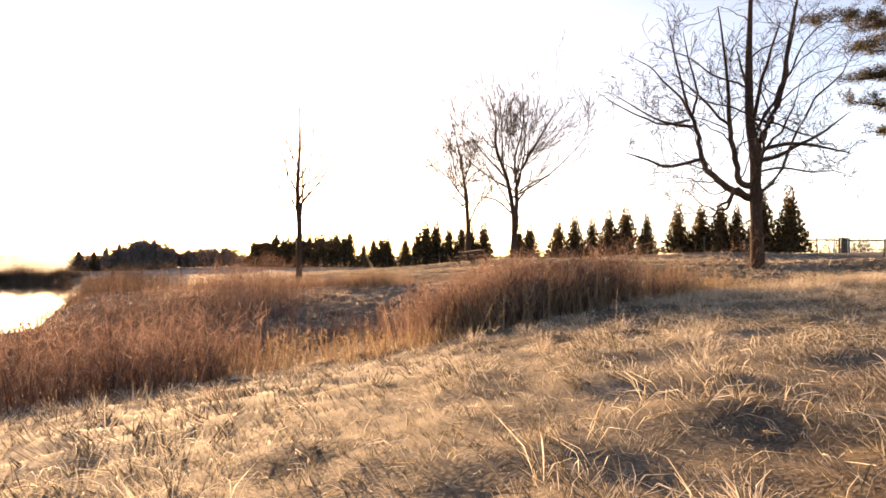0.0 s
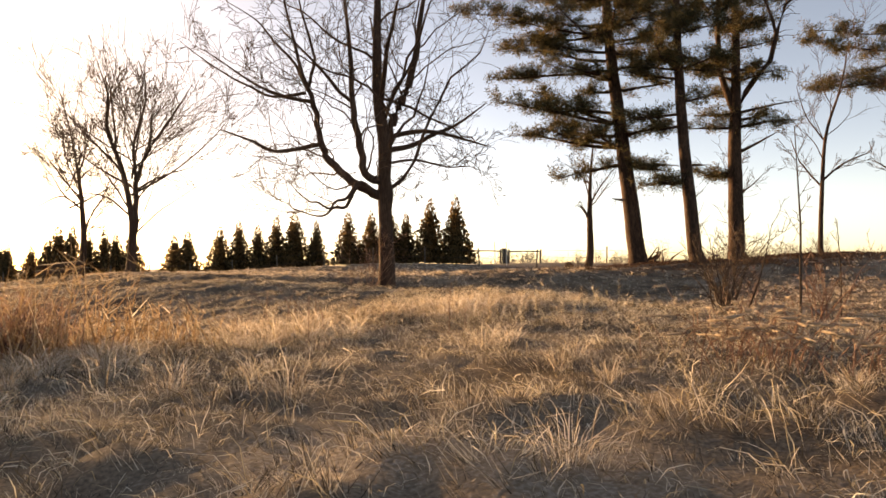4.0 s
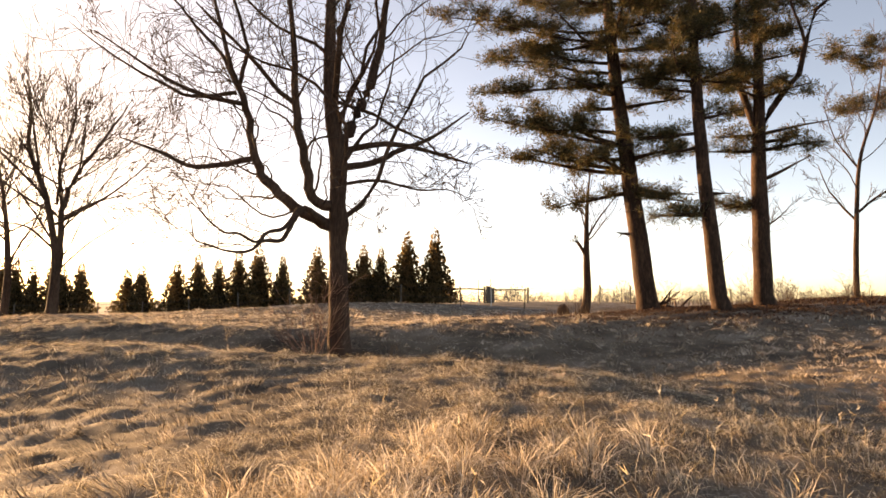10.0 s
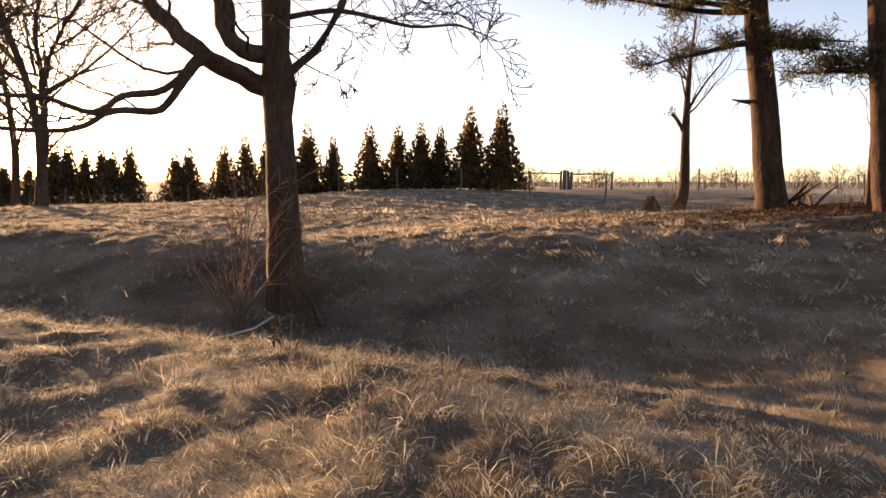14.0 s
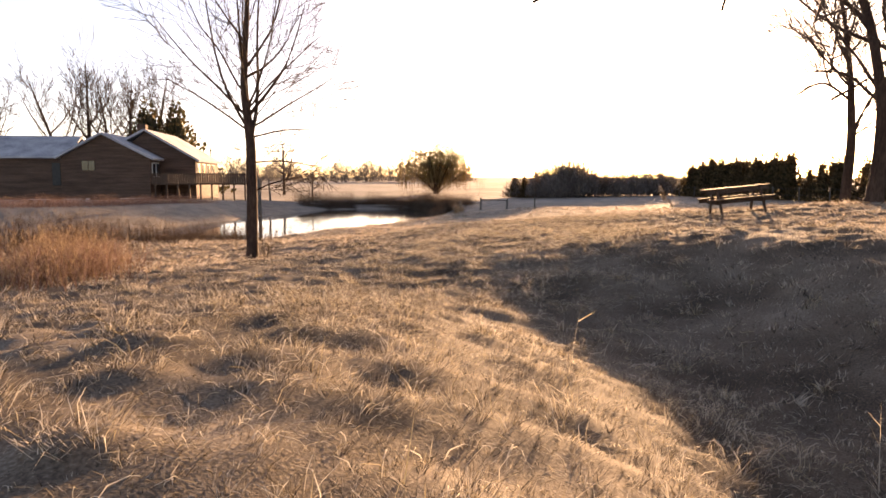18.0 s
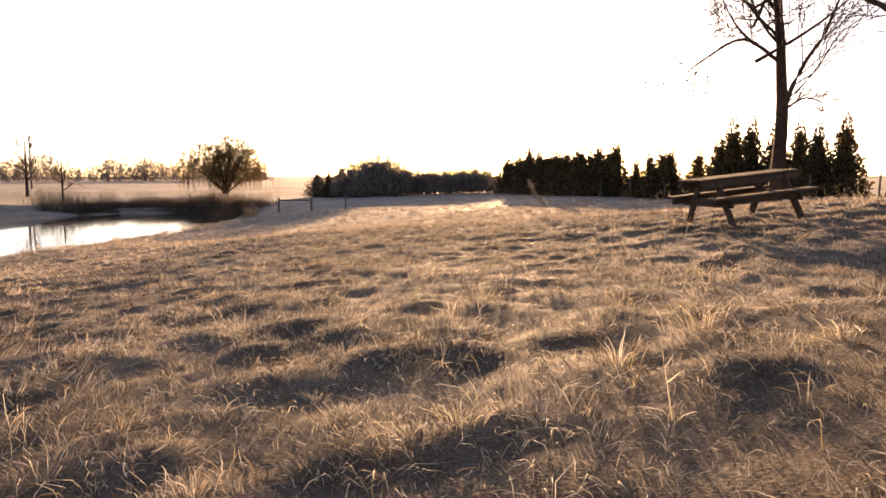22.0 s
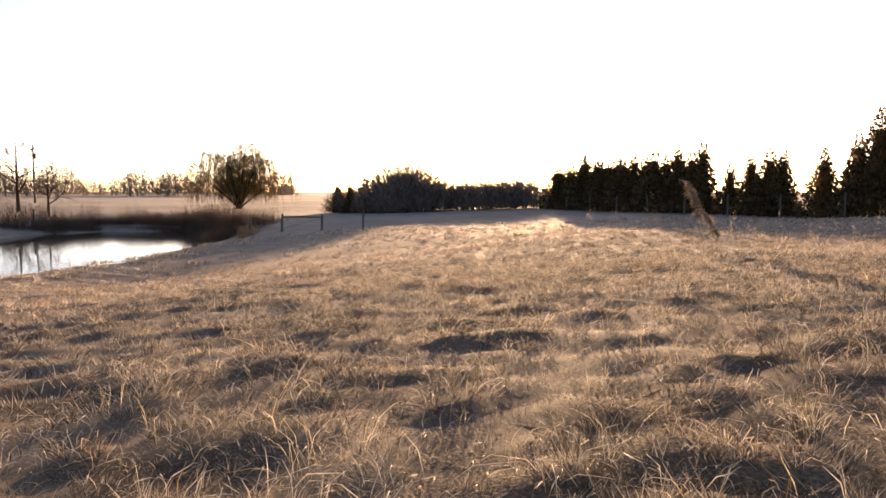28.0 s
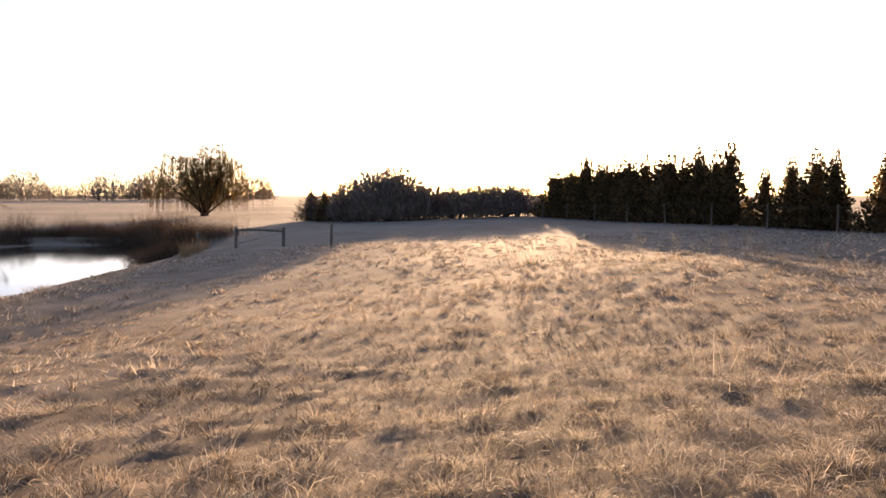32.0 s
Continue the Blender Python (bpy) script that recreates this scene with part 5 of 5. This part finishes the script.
# ---- shrubs and weeds ----
def shrub(x, y, h, wd, stems, seed, label, name="shrub", mat=None, kids=5):
    rnd = random.Random(seed)
    ob = thing(name, x, y, at_ground(x, y, .03), label, "shrub")
    lines, fine = [], {}
    for k in range(stems):
        a, t = rnd.uniform(0, 6.28), rnd.uniform(.1, .8) * min(1.2, wd / h)
        d = Vector((math.cos(a) * t, math.sin(a) * t, 1))
        grow(rnd, Vector((rnd.gauss(0, .06), rnd.gauss(0, .06), 0)), d, h * rnd.uniform(.7, 1.15), rnd.uniform(.006, .013), 2, 4, fine, .12, .02, (0, 0, kids, 3))
    main = fine.get(2, [])
    for p, r in main:
        v, f = tubes([(p, r)], 5)
        child("stem", tri_data("stem", v, f, mat or M_WEED, True), ob)
    rest = [l for k in (3, 4) for l in fine.get(k, [])]
    if rest:
        v, f = tubes([(p, [max(.0022, q) for q in r]) for p, r in rest], 3)
        tagged(child("twig_spray", tri_data("twig_spray", v, f, mat or M_WEED), ob), kind="stuff")
    return ob


shrub(10.85, 25.3, 2.0, 1.35, 15, 81, "bare reddish shoots springing up beside the oak's foot", "sucker_shrub", M_WEED, 6)
shrub(11.2, 21.15, .3, .5, 6, 79, "small dead twiggy branch lying in the grass", "dead_branch", M_TWIG, 4)
shrub(11.9, 24.9, .7, .6, 6, 82, "short bare shoots at the oak's foot", "sucker_shrub", M_TWIG)
shrub(10.84, 12.1, 1.0, .72, 22, 83, "dark brown leafless shrub in the dry grass", mat=M_TWIG)
shrub(11.6, 11.6, .8, .8, 10, 84, "small brown leafless shrub in the dry grass")
shrub(13.2, 14.2, .8, .8, 10, 85, "small brown leafless shrub in the dry grass")
shrub(-5.7, 30.6, .7, .5, 7, 86, "short shoots at the foot of the young tree", mat=M_TWIG)
for k, (x, y, h) in enumerate(((26.4, 31.5, 1.2), (29.5, 30.5, 1.3), (31.0, 30.0, 1.0), (34.5, 30.0, 1.2), (22.0, 31.5, .8), (30.2, 26.2, .9))):
    shrub(x, y, h, 1, 10, 87 + k, "bare brown brush growing under the pines", mat=M_TWIG)


def sapling(x, y, h, seed):
    rnd = random.Random(seed)
    out = {}
    ob = thing("sapling", x, y, at_ground(x, y, .03), "thin straight leafless sapling in the dry grass", "sapling")
    lp = [Vector((0, 0, 0)), Vector((.02, 0, h * .5)), Vector((0, .03, h))]
    sprout(rnd, lp, [.012, .009, .004], h * .5, 2, 4, out, 9, .3, .1, .02, (0, 0, 4, 3), (0, 48, 60, 45), (0, .6, .4, .4))
    v, f = tubes([(lp, [.014, .01, .004])], 5)
    child("stem", tri_data("stem", v, f, M_TWIG, True), ob)
    v, f = tubes([(p, [max(.0025, q) for q in r]) for k in out for p, r in out[k]], 3)
    child("twig_spray", tri_data("twig_spray", v, f, M_TWIG), ob)


sapling(10.9, 11.25, 1.9, 5)
sapling(13.6, 12.9, 1.5, 6)


def goldenrod(x, y, spread, count, h, seed, label, head=1.0):
    """A clump of dead stalks with fluffy frosted seed heads."""
    rnd = random.Random(seed)
    ob = thing("goldenrod_clump", x, y, at_ground(x, y, .02), label, "dried weeds")
    for k in range(count):
        bx, by = rnd.gauss(0, spread * .5), rnd.gauss(0, spread * .5)
        z = at_ground(x + bx, y + by) - at_ground(x, y, .02)
        hh = h * rnd.uniform(.5, 1.15)
        lx, ly = rnd.gauss(0, .1), rnd.gauss(0, .1)
        p = [Vector((bx, by, z - .02)), Vector((bx + lx * .4, by + ly * .4, z + hh * .6)), Vector((bx + lx, by + ly, z + hh)), Vector((bx + lx * 1.7, by + ly * 1.7, z + hh * .96))]
        v, f = tubes([(p, [.0035, .003, .0025, .002])], 4)
        st = child("stalk", tri_data("stalk", v, f, M_WEED), ob)
        along, r = (p[3] - p[2]), head * rnd.uniform(.012, .022)
        core = [p[2] + along * (.2 + .3 * m) for m in range(4)]
        v, f = tubes([(core, [r * .2, r * .42, r * .4, r * .1])], 5)
        w, g = needle_tufts(rnd, [tuple(c + Vector((rnd.gauss(0, .25), rnd.gauss(0, .25), rnd.gauss(0, .25))) * r) for c in core], r * 1.25, 14)
        child("seed_head", tri_data("seed_head", np.concatenate([v, w]), np.concatenate([f, g + len(v)]), M_SEED), st)
    return ob


goldenrod(8.15, 9.15, .5, 80, .24, 1, "low dense mound of dead goldenrod with plump fluffy heads")
goldenrod(8.6, 8.7, .5, 44, .22, 2, "low mound of dead goldenrod with plump fluffy heads")
goldenrod(9.2, 10.1, .5, 20, .3, 3, "sparse dead goldenrod stalks with frosted heads")
goldenrod(6.0, 12.6, 1.4, 26, .42, 4, "thin dead stalks with frosted heads in the grass", .45)
goldenrod(3.9, 12.2, 1.2, 24, .5, 5, "thin dead stalks with frosted heads in the grass", .45)


# ---- grass ----
PATH_PLAN = [(1.2, 1.2), (5, 6.5), (8, 12), (11.7, 17), (11.5, 20), (8, 23.6), (3, 29), (0, 34), (-5, 42), (-8, 49)]


def plan_distance(x, y):
    best = np.full(x.shape, 1e9)
    for (x0, y0), (x1, y1) in zip(PATH_PLAN, PATH_PLAN[1:]):
        dx, dy = x1 - x0, y1 - y0
        k = np.clip(((x - x0) * dx + (y - y0) * dy) / (dx * dx + dy * dy), 0, 1)
        best = np.minimum(best, np.hypot(x - x0 - k * dx, y - y0 - k * dy))
    return best


def blades(rs, x, y, length, width, dirx, diry, droop, mat, name, label, plain=False):
    """Bent grass blades, as one mesh: three segments each, or single pointed blades where plain."""
    n = len(x)
    z = height(x, y) - .012
    base = np.stack([x, y, z], -1)
    d = np.stack([dirx, diry], -1)
    d /= np.maximum(1.0, np.linalg.norm(d, axis=1))[:, None]
    turn = rs.uniform(0, 2 * np.pi, n)
    side = np.stack([-d[:, 1] + .6 * np.cos(turn), d[:, 0] + .6 * np.sin(turn), rs.normal(0, .3, n)], -1)
    w = side * (width * .5 / (np.linalg.norm(side, axis=1) + 1e-6))[:, None]
    rise = np.clip(1.0 - droop, 0, 1)

    def along(out_, high):
        return np.stack([d[:, 0] * length * out_, d[:, 1] * length * out_, length * high], -1)
    low, mid, tip = along(.14 + .20 * droop, .26 + .20 * rise), along(.36 + .38 * droop, .22 + .52 * rise), along(.52 + .46 * droop, .04 + .88 * rise)
    if plain:
        v = np.stack([base - w, base + w, base + .6 * tip + .4 * low + [0, 0, .02]], 1).reshape(-1, 3)
        t = np.arange(3 * n).reshape(-1, 3)
    else:
        bend = rs.normal(0, .10, (n, 1)) * length[:, None] * side
        mid, tip = mid + bend * .5, tip + bend * 1.6
        v = np.stack([base, base + low - w, base + low + w, base + mid - w * .8, base + mid + w * .8, base + tip], 1).reshape(-1, 3)
        i = np.arange(n)[:, None] * 6
        t = np.concatenate([i + [0, 2, 1], i + [1, 2, 4], i + [1, 4, 3], i + [3, 4, 5]])
    return tagged(new(name, tri_data(name, v, t, mat)), label, "grass", kind="stuff")


def turf(seed, lo, hi, spacing, per_tuft, width, length, label, box, plain=False, mat=None, loose=.42):
    """Tussocks of matted grass between two distances from the way through the pasture."""
    rs = np.random.RandomState(seed)
    gx, gy = np.meshgrid(np.arange(box[0], box[1], spacing), np.arange(box[2], box[3], spacing))
    cx = gx.ravel() + rs.uniform(-.5, .5, gx.size) * spacing
    cy = gy.ravel() + rs.uniform(-.5, .5, gx.size) * spacing
    dist = plan_distance(cx, cy)
    keep = (dist >= lo) & (dist < hi) & (shore_distance(cx, cy) > .6)
    keep &= np.hypot((cx - 27) / 9.0, (cy - 27.8) / 3.4) > rs.uniform(.5, 1.2, cx.size)      # thin under the pines
    cx, cy = cx[keep], cy[keep]
    m = len(cx)
    heap, ox, oy = tussock_field(cx, cy)
    vigour = np.clip(.5 + .75 * heap + .4 * (noise(cx * .5, cy * .5, 6) - .5) + rs.normal(0, .24, m), .25, 1.7)
    flow = 2.2 + .9 * np.sin(cx * .45 + 1.2 * np.sin(cy * .3))
    wisp = np.arctan2(np.sin(flow) * .5 + oy * .7 + rs.normal(0, .7, m), np.cos(flow) * .5 + ox * .7 + rs.normal(0, .7, m))
    lie = np.clip(rs.normal(.8, .2, m) - .2 * (vigour - .75), .15, 1.0)
    k = np.repeat(np.arange(m), per_tuft)
    k = k[rs.uniform(0, 1, len(k)) < np.clip(.5 + vigour[k] * .55, 0, 1)]
    n = len(k)
    a, r = rs.uniform(0, 2 * np.pi, n), np.abs(rs.normal(0, spacing * .34, n))
    x, y = cx[k] + r * np.cos(a), cy[k] + r * np.sin(a)
    turned = wisp[k] + rs.normal(0, loose, n)
    l = length * vigour[k] * rs.uniform(.4, 1.3, n)
    return blades(rs, x, y, l, width * rs.uniform(.6, 1.4, n), np.cos(turned), np.sin(turned), np.clip(lie[k] + rs.normal(0, .1, n), .1, 1), mat or M_STRAW, "grass", label, plain)


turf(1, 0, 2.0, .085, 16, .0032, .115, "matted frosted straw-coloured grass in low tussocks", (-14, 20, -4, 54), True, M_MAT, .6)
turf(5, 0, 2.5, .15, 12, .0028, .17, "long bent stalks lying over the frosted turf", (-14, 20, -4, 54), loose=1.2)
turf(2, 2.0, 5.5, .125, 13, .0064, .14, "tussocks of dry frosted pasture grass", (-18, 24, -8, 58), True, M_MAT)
# Outer rings take the frost-white material; its paleness also carries distance haze.
turf(3, 5.5, 14, .27, 20, .016, .18, "pale tawny pasture grass white with frost and painted haze", (-26, 34, -10, 66), True, M_FROSTGRASS)
turf(4, 14, 30, .6, 18, .045, .19, "frosted winter grass on the slopes, paled with painted haze", (-44, 50, -10, 84), True, M_FROSTGRASS)


def tall_tufts(seed, spots, per, length, width, label, mat, spread=.07, droop=.45):
    rs = np.random.RandomState(seed)
    P = np.repeat(np.array(spots, float), per, 0)
    n = len(P)
    a, r = rs.uniform(0, 2 * np.pi, n), np.abs(rs.normal(0, spread, n)) * P[:, 2]
    return blades(rs, P[:, 0] + r * np.cos(a), P[:, 1] + r * np.sin(a), length * P[:, 2] * rs.uniform(.5, 1.15, n), width * rs.uniform(.6, 1.4, n),
                  np.cos(a) * .7 + rs.normal(0, .2, n), np.sin(a) * .7 + rs.normal(0, .2, n), np.clip(rs.normal(droop, .2, n), 0, 1), mat, "tall_grass", label)


rnd_t = random.Random(3)
EARLY = [(5.72, 9.3, 1.35), (7.05, 10.25, 1.25), (7.3, 10.4, 1.0), (1.25, 2.0, .6), (1.9, 2.3, .65), (2.3, 3.1, .65), (6.2, 11.0, .9), (4.6, 9.2, 1.0), (5.3, 9.9, 1.1), (8.3, 11.2, .8), (3.6, 9.5, 1.0)]
EARLY += [(rnd_t.uniform(-1, 9), rnd_t.uniform(4, 16), rnd_t.uniform(.5, .9)) for _ in range(60)]
EARLY += [(rnd_t.uniform(9, 16), rnd_t.uniform(10, 18), rnd_t.uniform(.5, .9)) for _ in range(26)]
tall_tufts(11, EARLY, 120, .25, .0022, "tall arching tufts of pale frosted grass", M_FROSTGRASS)
BAND = []
for _ in range(150):
    _u = rnd_t.uniform(0, 1)
    BAND.append((3.2 + 6.6 * _u + rnd_t.gauss(0, .35), 11.0 + 3.0 * _u + rnd_t.gauss(0, .45), rnd_t.uniform(.7, 1.15)))
tall_tufts(13, BAND, 120, .27, .004, "band of fluffy frost-pale grass above the hollow", M_FROSTGRASS, .09, .5)
BANK = [(-20 - 9 * _u + .6 * math.sin(_u * 40), 42 + 22 * _u, .8 + .5 * math.sin(_u * 77)) for _u in np.linspace(0, 1, 60)]
tall_tufts(14, BANK, 50, .34, .012, "frost-pale grass hummocks along the near bank of the pond", M_FROSTGRASS, .2, .6)
LATE = [(1.67, 33.5, 1.3), (.65, 33.6, 1.0), (2.26, 32.8, 1.4), (-5.16, 42.9, 1.2), (-3.3, 39.2, 1.1), (2.0, 32.2, 1.0), (-.4, 36.0, .8), (-4.4, 43.4, .9)] + [(rnd_t.uniform(-10, 8), rnd_t.uniform(24, 50), rnd_t.uniform(.45, .85)) for _ in range(190)]
HUMMOCKS = [(rnd_t.uniform(-14, 0), rnd_t.uniform(44.0, 58), rnd_t.uniform(.5, 1.05)) for _ in range(520)]
tall_tufts(15, HUMMOCKS, 70, .21, .0038, "frost-white grass hummocks towards the hedge", M_FROSTGRASS, .085, .62)
FRINGE = [(rnd_t.uniform(-9, 7), rnd_t.uniform(24, 47), rnd_t.uniform(.5, 1.0)) for _ in range(300)]
tall_tufts(16, FRINGE, 90, .17, .0030, "low arching tufts of hoar-white grass in the pasture", M_FROSTGRASS, .09, .65)
tall_tufts(12, LATE, 110, .19, .0028, "tufts of golden frosted grass standing above the turf", M_STRAW)


def thicket_strip(name, label, line, wide, count, h, seed, mat, twigs=3, stem=.006):
    """A strip of dead upright stems with side twigs along a line of places."""
    rs = np.random.RandomState(seed)
    L = np.array(line, float)
    seg = rs.randint(0, len(L) - 1, count)
    f = rs.uniform(0, 1, count)
    x = L[seg, 0] + (L[seg + 1, 0] - L[seg, 0]) * f + rs.normal(0, wide * .45, count)
    y = L[seg, 1] + (L[seg + 1, 1] - L[seg, 1]) * f + rs.normal(0, wide * .45, count)
    keep = noise(x * .8, y * .8, seed + 5) + .6 * rs.uniform(0, 1, count) > .42
    x, y = x[keep], y[keep]
    count = len(x)
    z = height(x, y) - .03
    clump = noise(x * .55, y * .55, seed)
    hh = h * rs.uniform(.45, 1.15, count) * (.45 + .95 * clump)
    lean = rs.normal(0, .25, (count, 2))
    base = np.stack([x, y, z], -1)
    top = base + np.stack([lean[:, 0] * hh, lean[:, 1] * hh, hh], -1)
    V = [np.stack([base + [stem, 0, 0], base - [stem, 0, 0], top], 1).reshape(-1, 3), np.stack([base + [0, stem, 0], base - [0, stem, 0], top], 1).reshape(-1, 3)]
    for k in range(twigs):
        g = rs.uniform(.35, .95, (count, 1))
        p = base + (top - base) * g
        d = np.stack([rs.normal(0, 1, count), rs.normal(0, 1, count), rs.uniform(.4, 1.6, count)], -1)
        d *= (hh * rs.uniform(.14, .3, count) / np.linalg.norm(d, axis=1))[:, None]
        s = np.cross(d, rs.normal(size=(count, 3)))
        s *= .0035 / (np.linalg.norm(s, axis=1)[:, None] + 1e-9)
        V.append(np.stack([p - s, p + s, p + d], 1).reshape(-1, 3))
    v = np.concatenate(V)
    return tagged(new(name, tri_data(name, v, np.arange(len(v)).reshape(-1, 3), mat)), label, "brush", kind="stuff")


thicket_strip("brush", "tall reddish-brown dead weeds down by the hollow", [(-6.5, 4.5), (-4.6, 6.8), (-3.2, 8.6), (-2.6, 9.4)], 1.2, 1900, .9, 21, M_WEED, 6)
thicket_strip("brush", "low pale weeds in a gap of the thicket", [(-2.4, 9.2), (-.2, 8.8), (.4, 9.2)], .9, 800, .42, 34, M_REED, 5)
thicket_strip("brush", "dense reddish-brown thicket of dead weeds below the bank", [(.2, 10.0), (1.4, 10.9), (2.3, 11.5), (3.1, 11.9)], .55, 2600, .9, 35, M_WEED, 8)
thicket_strip("brush", "lower end of the dead weed thicket, reddish brown", [(2.9, 11.8), (3.8, 12.2), (4.4, 12.4)], .4, 700, .55, 40, M_WEED, 6)
thicket_strip("brush", "bleached grass stalks standing among the dead weeds", [(.2, 9.4), (1.8, 10.8), (3.2, 11.7), (4.6, 12.2)], .7, 500, .65, 33, M_REED, 6)
thicket_strip("brush", "thin low weeds trailing off from the thicket", [(4.2, 12.0), (5.4, 12.4)], .4, 300, .42, 36, M_REED, 5)
thicket_strip("brush", "brown weeds in the bottom of the hollow", [(-4.2, 11.2), (-1.6, 15.0), (1.4, 17.4), (2.6, 18.4)], 1.2, 2200, .7, 37, M_WEED, 5)
thicket_strip("brush", "pale dead weeds on the slope down to the pond", [(-9, 10.5), (-6.5, 14), (-5, 18), (-5.5, 22)], 2.6, 3200, 1.0, 22, M_WEED, 5)
thicket_strip("brush", "dry weeds and seed stalks beside the young tree", [(-1.2, 24.2), (-3.2, 25.4), (-6.5, 26.0), (-9.5, 27.5)], 1.3, 1900, .6, 23, M_WEED, 6)
thicket_strip("brush", "pale frosted weeds beside the young tree", [(-1.6, 24.2), (-3.6, 25.4), (-6.5, 26.0), (-9.5, 27.5)], 1.2, 1300, .6, 39, M_REED, 5)
thicket_strip("brush", "dark brown marsh weeds on the near bank of the pond", [(-10, 22), (-12.5, 27), (-15.5, 32), (-18.5, 37)], 2.2, 5200, .85, 24, M_DARKREED, 4)
thicket_strip("brush", "brown weeds on the far bank below the house", [(-42, 30), (-46, 38), (-50, 45), (-52, 51)], 3.0, 5200, .75, 25, M_WEED, 4)
thicket_strip("reeds", "brown cattail reeds fringing the far side of the pond", [(-54.1, 63.5), (-54.2, 70.8), (-51, 73.5), (-47, 73.9), (-43, 73.3), (-39.6, 71.2)], .8, 8500, 1.35, 26, M_DARKREED, 2, .012)
thicket_strip("reeds", "pale frosted reeds rising behind the dark ones", [(-57, 65), (-57, 71), (-51.5, 76), (-43, 75.8), (-39, 73.2)], 1.6, 3600, 1.5, 38, M_DARKREED, 2, .01)
thicket_strip("reeds", "dark brown reeds standing at the water's far edge", [(-53.0, 66), (-52.8, 70.5), (-49, 72.3), (-43, 71.8), (-38.8, 69.7), (-35.4, 64.7)], .55, 5200, 1.0, 42, M_DARKREED, 2, .012)
thicket_strip("reeds", "low rushes at the pond's head", [(-38, 71), (-35.5, 68.6), (-33.5, 66)], .5, 900, .6, 27, M_REED, 2)
thicket_strip("stalks", "scattered frosted dead stalks before the hedge", [(-12, 61), (-4, 58), (2, 56), (9, 54)], 3.2, 240, 1.0, 28, M_STRAW, stem=.0025, twigs=3)
thicket_strip("stalks", "sparse frost-white stalks standing near the hedge", [(-8, 50.5), (-5, 50.5), (0, 49), (4, 47.5)], 1.0, 55, .55, 41, M_FROSTGRASS, stem=.004, twigs=2)
thicket_strip("stalks", "scattered dead stalks in the pasture", [(-3, 44), (0, 36), (4, 30), (9, 24)], 4.5, 110, .38, 29, M_STRAW, stem=.0025, twigs=3)
thicket_strip("stalks", "frosted dead stalks standing in the grass", [(2, 9), (5, 12), (9, 13), (14, 16)], 2.0, 130, .42, 30, M_STRAW, stem=.0025, twigs=4)
thicket_strip("brush", "brown field-edge weeds under the pines", [(19, 33), (24, 31), (29, 29.5), (36, 28), (44, 27)], 1.4, 1300, .45, 31, M_DARKREED, 3)


def plume(x, y, h, seed):
    rnd = random.Random(seed)
    ob = thing("reed_plume", x, y, at_ground(x, y, .03), "tall frosted grass plume with a feathery head", "tall grass", "reed plumes")
    lx = rnd.uniform(-.42, -.3)
    p = [Vector((0, 0, 0)), Vector((lx * .3, 0, h * .5)), Vector((lx, .05, h))]
    v, f = tubes([(p, [.009, .007, .004])], 5)
    child("stalk", tri_data("stalk", v, f, M_STRAW), ob)
    lines = []
    for k in range(240):
        q = p[1].lerp(p[2], rnd.uniform(.1, 1.05))
        lines.append(([q, q + Vector((rnd.gauss(0, .025), rnd.gauss(0, .025), .04)), q + Vector((rnd.gauss(-.03, .05), rnd.gauss(0, .05), rnd.uniform(-.05, .07)))], [.004, .004, .002]))
    v, f = tubes(lines, 3)
    child("head", tri_data("head", v, f, M_FROSTGRASS), ob)


for k, (x, y, h) in enumerate(((-5.45, 50.55, 1.28), (-5.3, 50.62, 1.12), (-5.2, 50.9, .7))):
    plume(x, y, h, k)

_rs = np.random.RandomState(66)
_n = 24000
_k = _rs.randint(0, 4, _n)
_px, _py = np.array([23.75, 24.35, 27.4, 31.0])[_k] + _rs.normal(0, 3.2, _n), np.array([29.75, 26.95, 28.0, 27.2])[_k] + _rs.normal(0, 1.6, _n)
blades(_rs, _px, _py, _rs.uniform(.1, .25, _n), _rs.uniform(.02, .05, _n), _rs.normal(0, 1, _n), _rs.normal(0, 1, _n), np.clip(_rs.normal(.8, .15, _n), 0, 1),
       M_LITTER, "needle_litter", "russet fallen needles and dead grass under the pines", True)
